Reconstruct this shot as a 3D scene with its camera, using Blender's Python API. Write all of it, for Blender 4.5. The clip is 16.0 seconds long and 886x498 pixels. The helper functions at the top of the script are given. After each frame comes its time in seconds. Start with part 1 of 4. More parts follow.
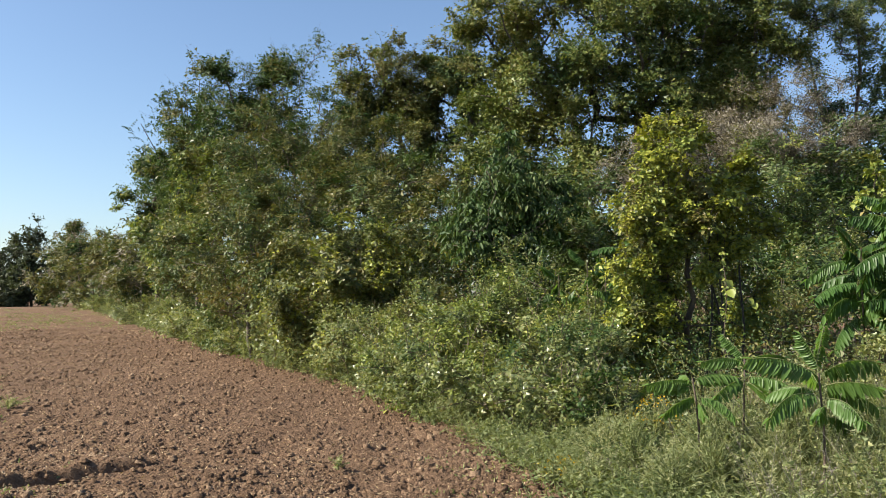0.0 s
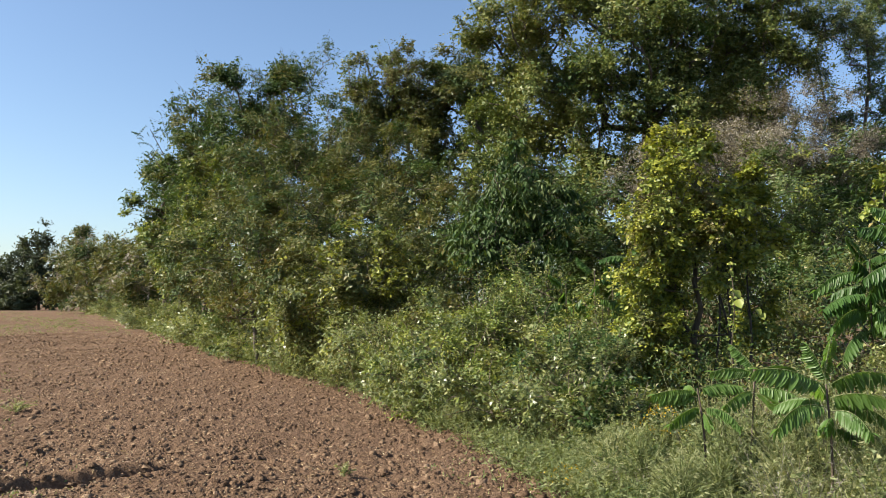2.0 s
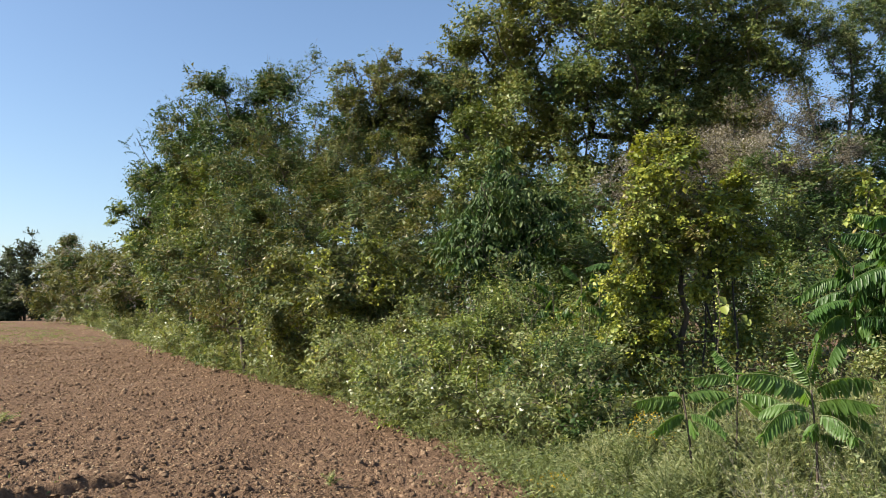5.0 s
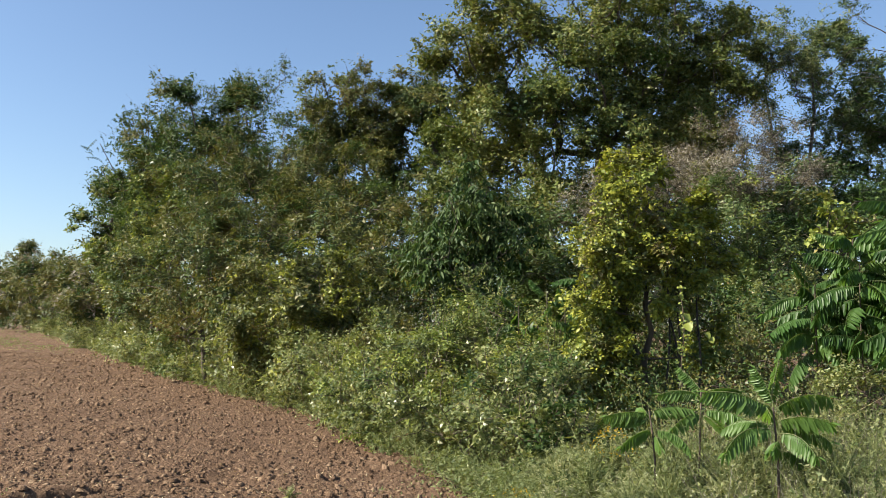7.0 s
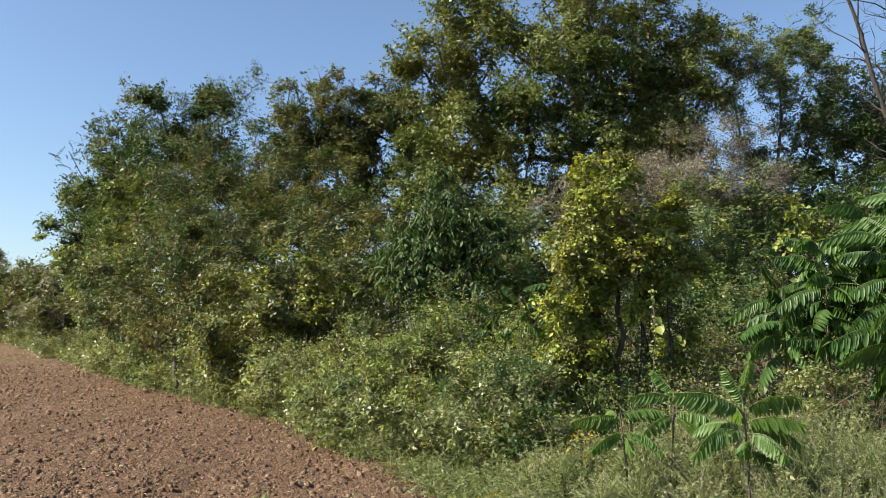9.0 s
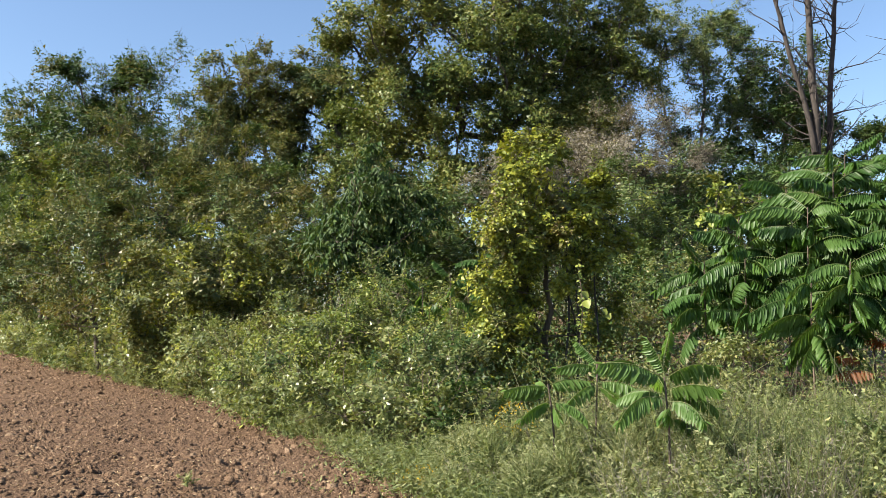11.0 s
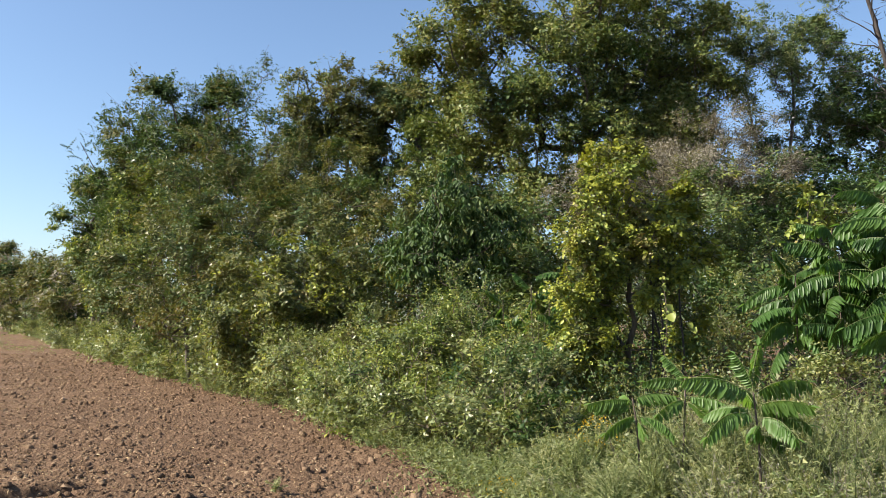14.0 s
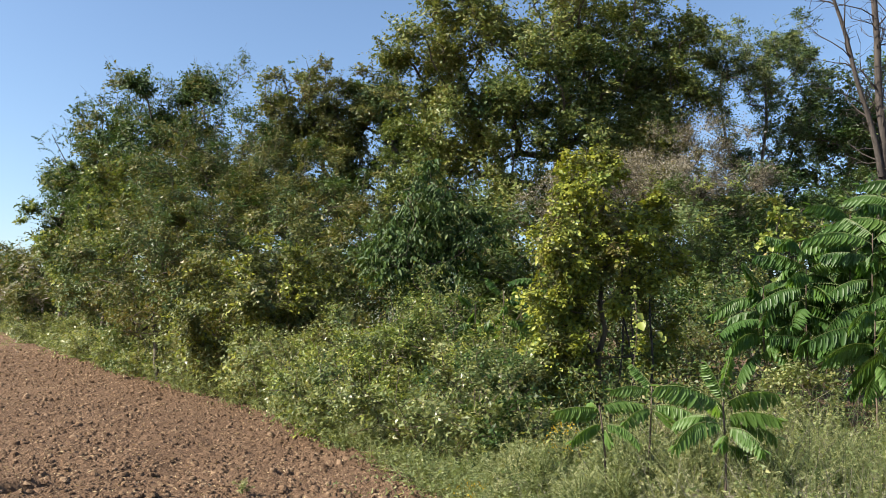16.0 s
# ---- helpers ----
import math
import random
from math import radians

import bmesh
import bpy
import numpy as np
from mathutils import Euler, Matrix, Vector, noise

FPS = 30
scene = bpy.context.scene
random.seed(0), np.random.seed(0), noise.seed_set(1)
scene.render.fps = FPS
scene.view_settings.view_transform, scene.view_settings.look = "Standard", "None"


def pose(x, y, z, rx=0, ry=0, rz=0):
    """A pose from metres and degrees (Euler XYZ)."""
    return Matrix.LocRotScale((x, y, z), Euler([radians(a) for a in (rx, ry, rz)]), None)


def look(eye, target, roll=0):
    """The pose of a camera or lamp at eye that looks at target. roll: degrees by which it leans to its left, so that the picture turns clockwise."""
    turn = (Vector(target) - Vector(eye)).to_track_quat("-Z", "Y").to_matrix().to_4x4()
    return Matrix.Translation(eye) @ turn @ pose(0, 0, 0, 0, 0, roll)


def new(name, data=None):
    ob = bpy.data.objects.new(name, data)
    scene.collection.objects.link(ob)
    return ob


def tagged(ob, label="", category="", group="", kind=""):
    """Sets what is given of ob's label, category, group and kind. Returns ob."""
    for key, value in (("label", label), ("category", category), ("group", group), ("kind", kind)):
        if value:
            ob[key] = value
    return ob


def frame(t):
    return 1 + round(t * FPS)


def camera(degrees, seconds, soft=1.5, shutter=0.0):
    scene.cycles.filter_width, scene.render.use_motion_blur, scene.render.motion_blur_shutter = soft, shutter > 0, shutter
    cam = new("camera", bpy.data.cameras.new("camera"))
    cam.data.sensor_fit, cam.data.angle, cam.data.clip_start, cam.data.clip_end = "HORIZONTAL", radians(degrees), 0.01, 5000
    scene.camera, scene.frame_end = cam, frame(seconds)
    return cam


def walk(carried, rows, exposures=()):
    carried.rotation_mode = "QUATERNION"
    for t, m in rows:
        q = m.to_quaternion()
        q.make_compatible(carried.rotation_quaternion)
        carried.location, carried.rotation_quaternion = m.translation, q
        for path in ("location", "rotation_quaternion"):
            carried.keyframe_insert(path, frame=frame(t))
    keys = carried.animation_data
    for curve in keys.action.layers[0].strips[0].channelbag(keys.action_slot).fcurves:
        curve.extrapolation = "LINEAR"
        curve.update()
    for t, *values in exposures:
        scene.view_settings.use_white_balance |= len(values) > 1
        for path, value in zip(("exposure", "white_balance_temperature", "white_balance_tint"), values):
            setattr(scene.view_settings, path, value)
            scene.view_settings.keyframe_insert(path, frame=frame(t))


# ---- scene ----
cam = camera(56.8, 16.0, soft=0.5)
PATH = [
    (0, (0.057, -0.004, 1.556), (0.053, 1.992, 1.672), -0.5),
    (0.5, (0.048, -0.022, 1.556), (0.043, 1.975, 1.665), -0.1),
    (1, (0.05, -0.022, 1.556), (0.04, 1.974, 1.681), 0.3),
    (1.5, (0.043, -0.027, 1.551), (0.025, 1.968, 1.687), 0.2),
    (2, (0.044, -0.019, 1.559), (0.024, 1.976, 1.693), 0.0),
    (2.5, (0.051, -0.013, 1.556), (0.035, 1.982, 1.696), 0.2),
    (3, (0.056, -0.005, 1.554), (0.05, 1.99, 1.695), -0.0),
    (3.5, (0.062, -0.006, 1.55), (0.064, 1.988, 1.692), -0.1),
    (4, (0.06, -0.013, 1.546), (0.059, 1.981, 1.697), -0.1),
    (4.2, (0.062, -0.019, 1.558), (0.056, 1.975, 1.708), -0.2),
    (6.5, (0.076, 0.029, 1.539), (0.145, 2.019, 1.718), 0.1),
    (7, (0.077, 0.062, 1.54), (0.166, 2.051, 1.728), 0.6),
    (7.5, (0.074, 0.034, 1.542), (0.193, 2.021, 1.736), 0.7),
    (8, (0.078, 0.016, 1.561), (0.218, 2.0, 1.771), 0.3),
    (10.3, (0.094, 0.072, 1.48), (0.274, 2.056, 1.661), 0.2),
    (10.5, (0.106, 0.059, 1.502), (0.338, 2.038, 1.676), -0.4),
    (11, (0.111, 0.087, 1.489), (0.43, 2.055, 1.64), -0.4),
    (11.5, (0.107, 0.066, 1.493), (0.373, 2.043, 1.635), -1.1),
    (12, (0.088, 0.077, 1.492), (0.265, 2.063, 1.643), -0.5),
    (12.5, (0.084, 0.045, 1.493), (0.202, 2.034, 1.667), 0.1),
    (13, (0.081, 0.052, 1.49), (0.188, 2.04, 1.677), 0.5),
    (13.5, (0.08, 0.046, 1.483), (0.195, 2.034, 1.667), 0.2),
    (14, (0.074, 0.044, 1.484), (0.202, 2.032, 1.666), 0.0),
    (14.5, (0.079, 0.048, 1.483), (0.211, 2.036, 1.66), -0.0),
    (15, (0.076, 0.039, 1.483), (0.219, 2.026, 1.66), 0.2),
    (15.5, (0.068, 0.027, 1.486), (0.232, 2.012, 1.67), 1.0),
    (16, (0.074, 0.024, 1.489), (0.265, 2.006, 1.68), 1.3),
]
BASE_STOPS = 1.20
STOPS = [(0, 0), (4, 0), (8.2, 0), (10.3, 0.04), (11, 0.22), (12, 0.34), (12.5, 0.32), (13, 0.2), (14, 0.12), (16, 0.12)]
walk(cam, [(t, look(e, a, r)) for t, e, a, r in PATH], [(t, BASE_STOPS + d) for t, d in STOPS])

# ---- light ----
SUN_FROM = Vector((-0.78, -0.14, 0.60)).normalized()
world = bpy.data.worlds.new("world")
scene.world = world
world.use_nodes = True
wn = world.node_tree
sky = wn.nodes.new("ShaderNodeTexSky")
sky.sky_type = "NISHITA"
sky.sun_disc = False
sky.sun_elevation = math.asin(SUN_FROM.z)
sky.sun_rotation = math.atan2(SUN_FROM.x, SUN_FROM.y)
sky.air_density, sky.dust_density, sky.ozone_density = 1.0, 0.9, 3.2
bg = wn.nodes["Background"]
bg.inputs["Strength"].default_value = 0.080
wn.links.new(sky.outputs["Color"], bg.inputs["Color"])
sun_data = bpy.data.lights.new("sun", "SUN")
sun_data.energy, sun_data.angle, sun_data.color = 5.0, radians(0.5), (1.0, 0.91, 0.77)
sun = new("sun", sun_data)
sun.matrix_world = look(SUN_FROM * 50, (0, 0, 0))


# ---- materials ----
def node(nt, kind, **values):
    n = nt.nodes.new(kind)
    for k, v in values.items():
        n.inputs[k.replace("_", " ")].default_value = v
    return n


def fresh(name):
    m = bpy.data.materials.new(name)
    m.use_nodes = True
    nt = m.node_tree
    return m, nt, nt.nodes["Principled BSDF"], nt.nodes["Material Output"]


def ramp(nt, fac, colors):
    r = nt.nodes.new("ShaderNodeValToRGB")
    cr = r.color_ramp
    while len(cr.elements) < len(colors):
        cr.elements.new(0.5)
    for i, c in enumerate(colors):
        cr.elements[i].position = i / (len(colors) - 1)
        cr.elements[i].color = (*c, 1)
    nt.links.new(fac, r.inputs["Fac"])
    return r.outputs["Color"]


def leaf_mat(name, colors, rough=0.45, through_light=0.2, patch=0.8, gloss=0.27):
    """Leaves: a tone for each leaf, drifting over the plant, with light coming through."""
    m, nt, p, out = fresh(name)
    geo = nt.nodes.new("ShaderNodeNewGeometry")
    tex = node(nt, "ShaderNodeTexNoise", Scale=patch, Detail=2.0)
    nt.links.new(geo.outputs["Position"], tex.inputs["Vector"])
    mix = nt.nodes.new("ShaderNodeMath")
    mix.operation = "MULTIPLY_ADD"
    mix.inputs[1].default_value = 0.62
    nt.links.new(geo.outputs["Random Per Island"], mix.inputs[0])
    half = nt.nodes.new("ShaderNodeMath")
    half.operation = "MULTIPLY_ADD"
    half.inputs[1].default_value, half.inputs[2].default_value = 0.9, -0.26
    nt.links.new(tex.outputs["Fac"], half.inputs[0])
    nt.links.new(half.outputs[0], mix.inputs[2])
    col = ramp(nt, mix.outputs[0], colors)
    nt.links.new(col, p.inputs["Base Color"])
    p.inputs["Roughness"].default_value = rough
    p.inputs["Specular IOR Level"].default_value = gloss
    tr = nt.nodes.new("ShaderNodeBsdfTranslucent")
    warm = nt.nodes.new("ShaderNodeMix")
    warm.data_type, warm.blend_type = "RGBA", "MULTIPLY"
    warm.inputs["Factor"].default_value = 1.0
    warm.inputs["B"].default_value = (1.5, 1.45, 0.6, 1)
    nt.links.new(col, warm.inputs["A"])
    nt.links.new(warm.outputs["Result"], tr.inputs["Color"])
    ms = nt.nodes.new("ShaderNodeMixShader")
    ms.inputs["Fac"].default_value = through_light
    nt.links.new(p.outputs[0], ms.inputs[1])
    nt.links.new(tr.outputs[0], ms.inputs[2])
    nt.links.new(ms.outputs[0], out.inputs["Surface"])
    return m


def bark_mat(name, dark, light, scale=9.0):
    m, nt, p, out = fresh(name)
    geo = nt.nodes.new("ShaderNodeNewGeometry")
    mp = nt.nodes.new("ShaderNodeMapping")
    mp.inputs["Scale"].default_value = (1, 1, 0.18)
    nt.links.new(geo.outputs["Position"], mp.inputs["Vector"])
    tex = node(nt, "ShaderNodeTexNoise", Scale=scale, Detail=6.0, Roughness=0.65)
    nt.links.new(mp.outputs[0], tex.inputs["Vector"])
    nt.links.new(ramp(nt, tex.outputs["Fac"], [dark, dark, light, light]), p.inputs["Base Color"])
    bump = node(nt, "ShaderNodeBump", Strength=0.7, Distance=0.02)
    nt.links.new(tex.outputs["Fac"], bump.inputs["Height"])
    nt.links.new(bump.outputs[0], p.inputs["Normal"])
    p.inputs["Roughness"].default_value = 0.9
    return m


def soil_mat(name, tones, scatter=False):
    m, nt, p, out = fresh(name)
    geo = nt.nodes.new("ShaderNodeNewGeometry")
    a = node(nt, "ShaderNodeTexNoise", Scale=0.35, Detail=4.0, Roughness=0.6)
    b = node(nt, "ShaderNodeTexNoise", Scale=26.0, Detail=5.0, Roughness=0.65)
    band = nt.nodes.new("ShaderNodeMapping")
    band.inputs["Rotation"].default_value = (0, 0, radians(-24))
    band.inputs["Scale"].default_value = (2.2, 0.25, 1)
    nt.links.new(geo.outputs["Position"], band.inputs["Vector"])
    nt.links.new(band.outputs[0], a.inputs["Vector"])
    nt.links.new(geo.outputs["Position"], b.inputs["Vector"])
    mix = nt.nodes.new("ShaderNodeMath")
    mix.operation = "MULTIPLY_ADD"
    mix.inputs[1].default_value = 0.45
    nt.links.new(a.outputs["Fac"], mix.inputs[0])
    half = nt.nodes.new("ShaderNodeMath")
    half.operation = "MULTIPLY"
    half.inputs[1].default_value = 0.55
    if not scatter:
        half.operation = "MULTIPLY_ADD"
        half.inputs[1].default_value, half.inputs[2].default_value = 1.3, -0.36
    nt.links.new(geo.outputs["Random Per Island"] if scatter else b.outputs["Fac"], half.inputs[0])
    nt.links.new(half.outputs[0], mix.inputs[2])
    nt.links.new(ramp(nt, mix.outputs[0], tones), p.inputs["Base Color"])
    bump = node(nt, "ShaderNodeBump", Strength=1.0, Distance=0.06)
    nt.links.new(b.outputs["Fac"], bump.inputs["Height"])
    nt.links.new(bump.outputs[0], p.inputs["Normal"])
    p.inputs["Roughness"].default_value = 1.0
    p.inputs["Specular IOR Level"].default_value = 0.1
    return m


SOIL = [(0.045, 0.027, 0.017), (0.115, 0.072, 0.046), (0.175, 0.113, 0.072), (0.29, 0.195, 0.125)]
M_SOIL = soil_mat("tilled_soil", SOIL)
M_CLOD = soil_mat("soil_clods", [(0.070, 0.043, 0.028), (0.14, 0.09, 0.057), (0.22, 0.145, 0.092), (0.45, 0.335, 0.225)], scatter=True)
M_STRAW = leaf_mat("straw", [(0.255, 0.170, 0.085), (0.408, 0.306, 0.170), (0.527, 0.442, 0.289)], 0.7, 0.1)
M_BARK = bark_mat("grey_brown_bark", (0.035, 0.028, 0.02), (0.13, 0.105, 0.08))
M_DEAD = bark_mat("dead_bark", (0.018, 0.015, 0.013), (0.065, 0.053, 0.046), 14.0)
M_TWIG = bark_mat("twigs", (0.05, 0.035, 0.025), (0.16, 0.12, 0.09))
M_POPLAR = leaf_mat("poplar_leaves", [(0.032, 0.056, 0.017), (0.070, 0.106, 0.026), (0.130, 0.158, 0.039), (0.180, 0.185, 0.054), (0.215, 0.180, 0.058)], patch=0.22)
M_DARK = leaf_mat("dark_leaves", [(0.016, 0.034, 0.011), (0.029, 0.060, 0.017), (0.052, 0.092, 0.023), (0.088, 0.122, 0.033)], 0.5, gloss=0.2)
M_MID = leaf_mat("mid_green_leaves", [(0.023, 0.046, 0.016), (0.051, 0.087, 0.027), (0.091, 0.129, 0.040), (0.149, 0.166, 0.054)])
M_OLIVE = leaf_mat("olive_brown_leaves", [(0.030, 0.042, 0.015), (0.066, 0.085, 0.024), (0.110, 0.122, 0.033), (0.160, 0.145, 0.045), (0.150, 0.100, 0.045)])
M_YELLOW = leaf_mat("yellowing_vine_leaves", [(0.040, 0.068, 0.017), (0.100, 0.135, 0.024), (0.195, 0.222, 0.032), (0.294, 0.302, 0.041), (0.251, 0.234, 0.055)], patch=1.2)
M_LIME = leaf_mat("lime_leaves", [(0.048, 0.080, 0.021), (0.120, 0.168, 0.038), (0.225, 0.260, 0.056), (0.330, 0.315, 0.075)])
M_BRAMBLE = leaf_mat("bramble_leaves", [(0.034, 0.055, 0.020), (0.085, 0.116, 0.040), (0.170, 0.205, 0.072), (0.270, 0.285, 0.120), (0.350, 0.310, 0.135)], 0.38, 0.3, 1.4, gloss=0.5)
M_WEED = leaf_mat("weed_leaves", [(0.065, 0.092, 0.036), (0.130, 0.168, 0.065), (0.220, 0.252, 0.112), (0.345, 0.345, 0.185)], 0.6, 0.35, 1.1)
M_DRY = leaf_mat("dry_seedheads", [(0.080, 0.070, 0.054), (0.145, 0.127, 0.100), (0.215, 0.195, 0.158), (0.440, 0.420, 0.360)], 0.8, 0.2)
M_PLUME = leaf_mat("pale_plumes", [(0.14, 0.17, 0.08), (0.24, 0.27, 0.13), (0.34, 0.35, 0.19), (0.48, 0.45, 0.29)], 0.7, 0.35, 1.3)
M_SUMAC = leaf_mat("sumac_leaves", [(0.032, 0.076, 0.022), (0.068, 0.140, 0.036), (0.120, 0.205, 0.052), (0.215, 0.285, 0.075)], 0.4, 0.45, 2.5)
M_RED = leaf_mat("red_leaves", [(0.10, 0.030, 0.015), (0.15, 0.050, 0.020), (0.15, 0.085, 0.030)], 0.5, 0.4)
M_GOLD = leaf_mat("goldenrod_flowers", [(0.45, 0.30, 0.02), (0.60, 0.42, 0.03)], 0.7, 0.3)
M_FAR = leaf_mat("far_leaves", [(0.027, 0.039, 0.024), (0.050, 0.066, 0.034), (0.078, 0.093, 0.048)], 0.6, 0.2, 0.1)

# ---- mesh building ----
RNG = np.random.default_rng(7)


def value_noise(x, y, seed):
    xi, yi = np.floor(x).astype(np.int64), np.floor(y).astype(np.int64)
    fx, fy = x - xi, y - yi
    fx, fy = fx * fx * (3 - 2 * fx), fy * fy * (3 - 2 * fy)

    def h(a, b):
        q = (a * 374761393 + b * 668265263 + seed * 1442695041) & 0x7FFFFFFF
        q = ((q ^ (q >> 13)) * 1274126177) & 0x7FFFFFFF
        return ((q ^ (q >> 16)) & 0xFFFF) / 65535.0
    return (h(xi, yi) * (1 - fx) + h(xi + 1, yi) * fx) * (1 - fy) + (h(xi, yi + 1) * (1 - fx) + h(xi + 1, yi + 1) * fx) * fy


def unit(v):
    return v / np.maximum(np.linalg.norm(v, axis=-1, keepdims=True), 1e-9)


def mesh_from(name, verts, faces, material, index=None):
    """One mesh from an array of points and an array of faces that all have the same number of corners."""
    me = bpy.data.meshes.new(name)
    verts = np.asarray(verts, dtype=np.float32).reshape(-1, 3)
    faces = np.asarray(faces, dtype=np.int32)
    n, k = faces.shape
    me.vertices.add(len(verts))
    me.vertices.foreach_set("co", verts.ravel())
    me.loops.add(n * k)
    me.loops.foreach_set("vertex_index", faces.ravel())
    me.polygons.add(n)
    me.polygons.foreach_set("loop_start", np.arange(n, dtype=np.int32) * k)
    for m in (material if isinstance(material, (list, tuple)) else [material]):
        me.materials.append(m)
    if index is not None:
        me.polygons.foreach_set("material_index", np.asarray(index, dtype=np.int32))
    me.update(calc_edges=True)
    return me


def part(name, data, parent, label=""):
    ob = new(name, data)
    ob.parent = parent
    return tagged(ob, label) if label else ob


def thing(name, label, category, at=(0, 0, 0), group="", kind=""):
    ob = new(name)
    ob.empty_display_size = 0.2
    ob.location = at
    return tagged(ob, label, category, group, kind)


def leaf_arrays(P, N, size, width=0.5, droop=0.0, fine=False, T=None, fold=0.18, slim=False):
    """Pointed, folded leaves that start at P and face along N; size for each leaf."""
    n = len(P)
    N = unit(N)
    if T is None:
        T = RNG.normal(size=(n, 3))
    T = T - (T * N).sum(1, keepdims=True) * N
    T = unit(T)
    T = unit(T + np.array([0, 0, -droop]))
    B = unit(np.cross(N, T))
    N = np.cross(T, B)
    s = np.broadcast_to(np.asarray(size, float), (n,))[:, None]
    w = s * width * 0.5
    if fine:
        c = RNG.uniform(0.0, 0.22, (n, 1))
        V = np.stack([P, P + T * s * 0.3 + B * w + N * w * fold * 2, P + T * s * 0.68 + B * w * 0.78 + N * (w * fold - c * s * 0.4),
                      P + T * s - N * c * s, P + T * s * 0.68 - B * w * 0.78 + N * (w * fold - c * s * 0.4), P + T * s * 0.3 - B * w + N * w * fold * 2], 1)
        F = (np.arange(n)[:, None, None] * 6 + np.array([[0, 3, 2, 1], [0, 5, 4, 3]])).reshape(-1, 4)
    elif slim:
        q = RNG.uniform(0.0, 0.5, (n, 1))
        V = np.stack([P + B * w, P + T * s + B * w * (q - 0.25), P + T * s * 0.35 - B * w], 1)
        F = (np.arange(n)[:, None] * 3 + np.array([[0, 2, 1]])).reshape(-1, 3)
    else:
        V = np.stack([P, P + T * s * 0.45 + B * w + N * w * fold * 2, P + T * s, P + T * s * 0.45 - B * w + N * w * fold * 2], 1)
        F = (np.arange(n)[:, None, None] * 4 + np.array([[0, 2, 1], [0, 3, 2]])).reshape(-1, 3)
    return V.reshape(-1, 3), F


def leaf_mesh(name, material, *args, **kw):
    V, F = leaf_arrays(*args, **kw)
    return mesh_from(name, V, F, material)


def tube_mesh(name, A, B, ra, rb, material, sides=5):
    """Tapered twigs from points A to points B."""
    A, B = np.asarray(A, float), np.asarray(B, float)
    d = unit(B - A)
    u = unit(np.cross(d, np.where(np.abs(d[:, 2:]) > 0.9, [[1.0, 0, 0]], [[0, 0, 1.0]])))
    v = np.cross(d, u)
    ang = np.arange(sides) * 2 * math.pi / sides
    ring = u[:, None] * np.cos(ang)[None, :, None] + v[:, None] * np.sin(ang)[None, :, None]
    over = d * np.asarray(rb)[:, None] * 0.6
    V = np.stack([A[:, None] + ring * np.asarray(ra)[:, None, None], (B + over)[:, None] + ring * np.asarray(rb)[:, None, None]], 1)
    i = np.arange(sides)
    j = (i + 1) % sides
    quad = np.stack([i, j, sides + j, sides + i], 1)
    F = (np.arange(len(A))[:, None, None] * sides * 2 + quad).reshape(-1, 4)
    me = mesh_from(name, V.reshape(-1, 3), F, material)
    me.polygons.foreach_set("use_smooth", np.ones(len(F), dtype=bool))
    return me


def stem_mesh(name, P, radii, material, sides=8):
    """One unbroken tapered stem along the points P."""
    P = np.asarray(P, float)
    d = unit(np.gradient(P, axis=0))
    u = unit(np.cross(d, [[0.3, 1.0, 0.1]]))
    v = np.cross(d, u)
    ang = np.arange(sides) * 2 * math.pi / sides
    V = P[:, None] + (u[:, None] * np.cos(ang)[None, :, None] + v[:, None] * np.sin(ang)[None, :, None]) * np.asarray(radii)[:, None, None]
    i = np.arange(sides)
    quad = np.stack([i, (i + 1) % sides, sides + (i + 1) % sides, sides + i], 1)
    F = (np.arange(len(P) - 1)[:, None, None] * sides + quad).reshape(-1, 4)
    me = mesh_from(name, V.reshape(-1, 3), F, material)
    me.polygons.foreach_set("use_smooth", np.ones(len(F), dtype=bool))
    return me


def lobe_points(lobes, n, inner=0.55, outer=1.0):
    """Points in the outer part of several egg-shaped lobes (x, y, z, rx, ry, rz), with a ragged outline."""
    L = np.array(lobes, float)
    w = (L[:, 3] * L[:, 4] * L[:, 5]) ** (2 / 3)
    k = RNG.choice(len(L), n, p=w / w.sum())
    d = unit(RNG.normal(size=(n, 3)))
    r = RNG.uniform(inner, outer, (n, 1)) * RNG.uniform(0.86, 1.12, (n, 1))
    return L[k, :3] + d * r * L[k, 3:6], d


def bough_points(lobes, n, inner, reach):
    """Clump centres gathered on the upper, outer sides of boughs, so that hollows stay open between them."""
    nb = max(6, n // 8)
    B, D = lobe_points(lobes, nb, max(inner, 0.5))
    k = RNG.choice(nb, n, p=unit(RNG.gamma(3.0, 1.0, nb)) ** 2)
    d = unit(RNG.normal(size=(n, 3)) + D[k] * 0.9 + [0, 0, 0.55])
    C = B[k] + d * reach * RNG.uniform(0.45, 1.0, (n, 1)) * [1, 1, 0.75]
    fill = RNG.uniform(size=n) < 0.34
    C2, D2 = lobe_points(lobes, n, 0.1, 0.72)
    C[fill], d[fill] = C2[fill], D2[fill]
    return C, unit(d * 0.6 + D[k] * 0.5)


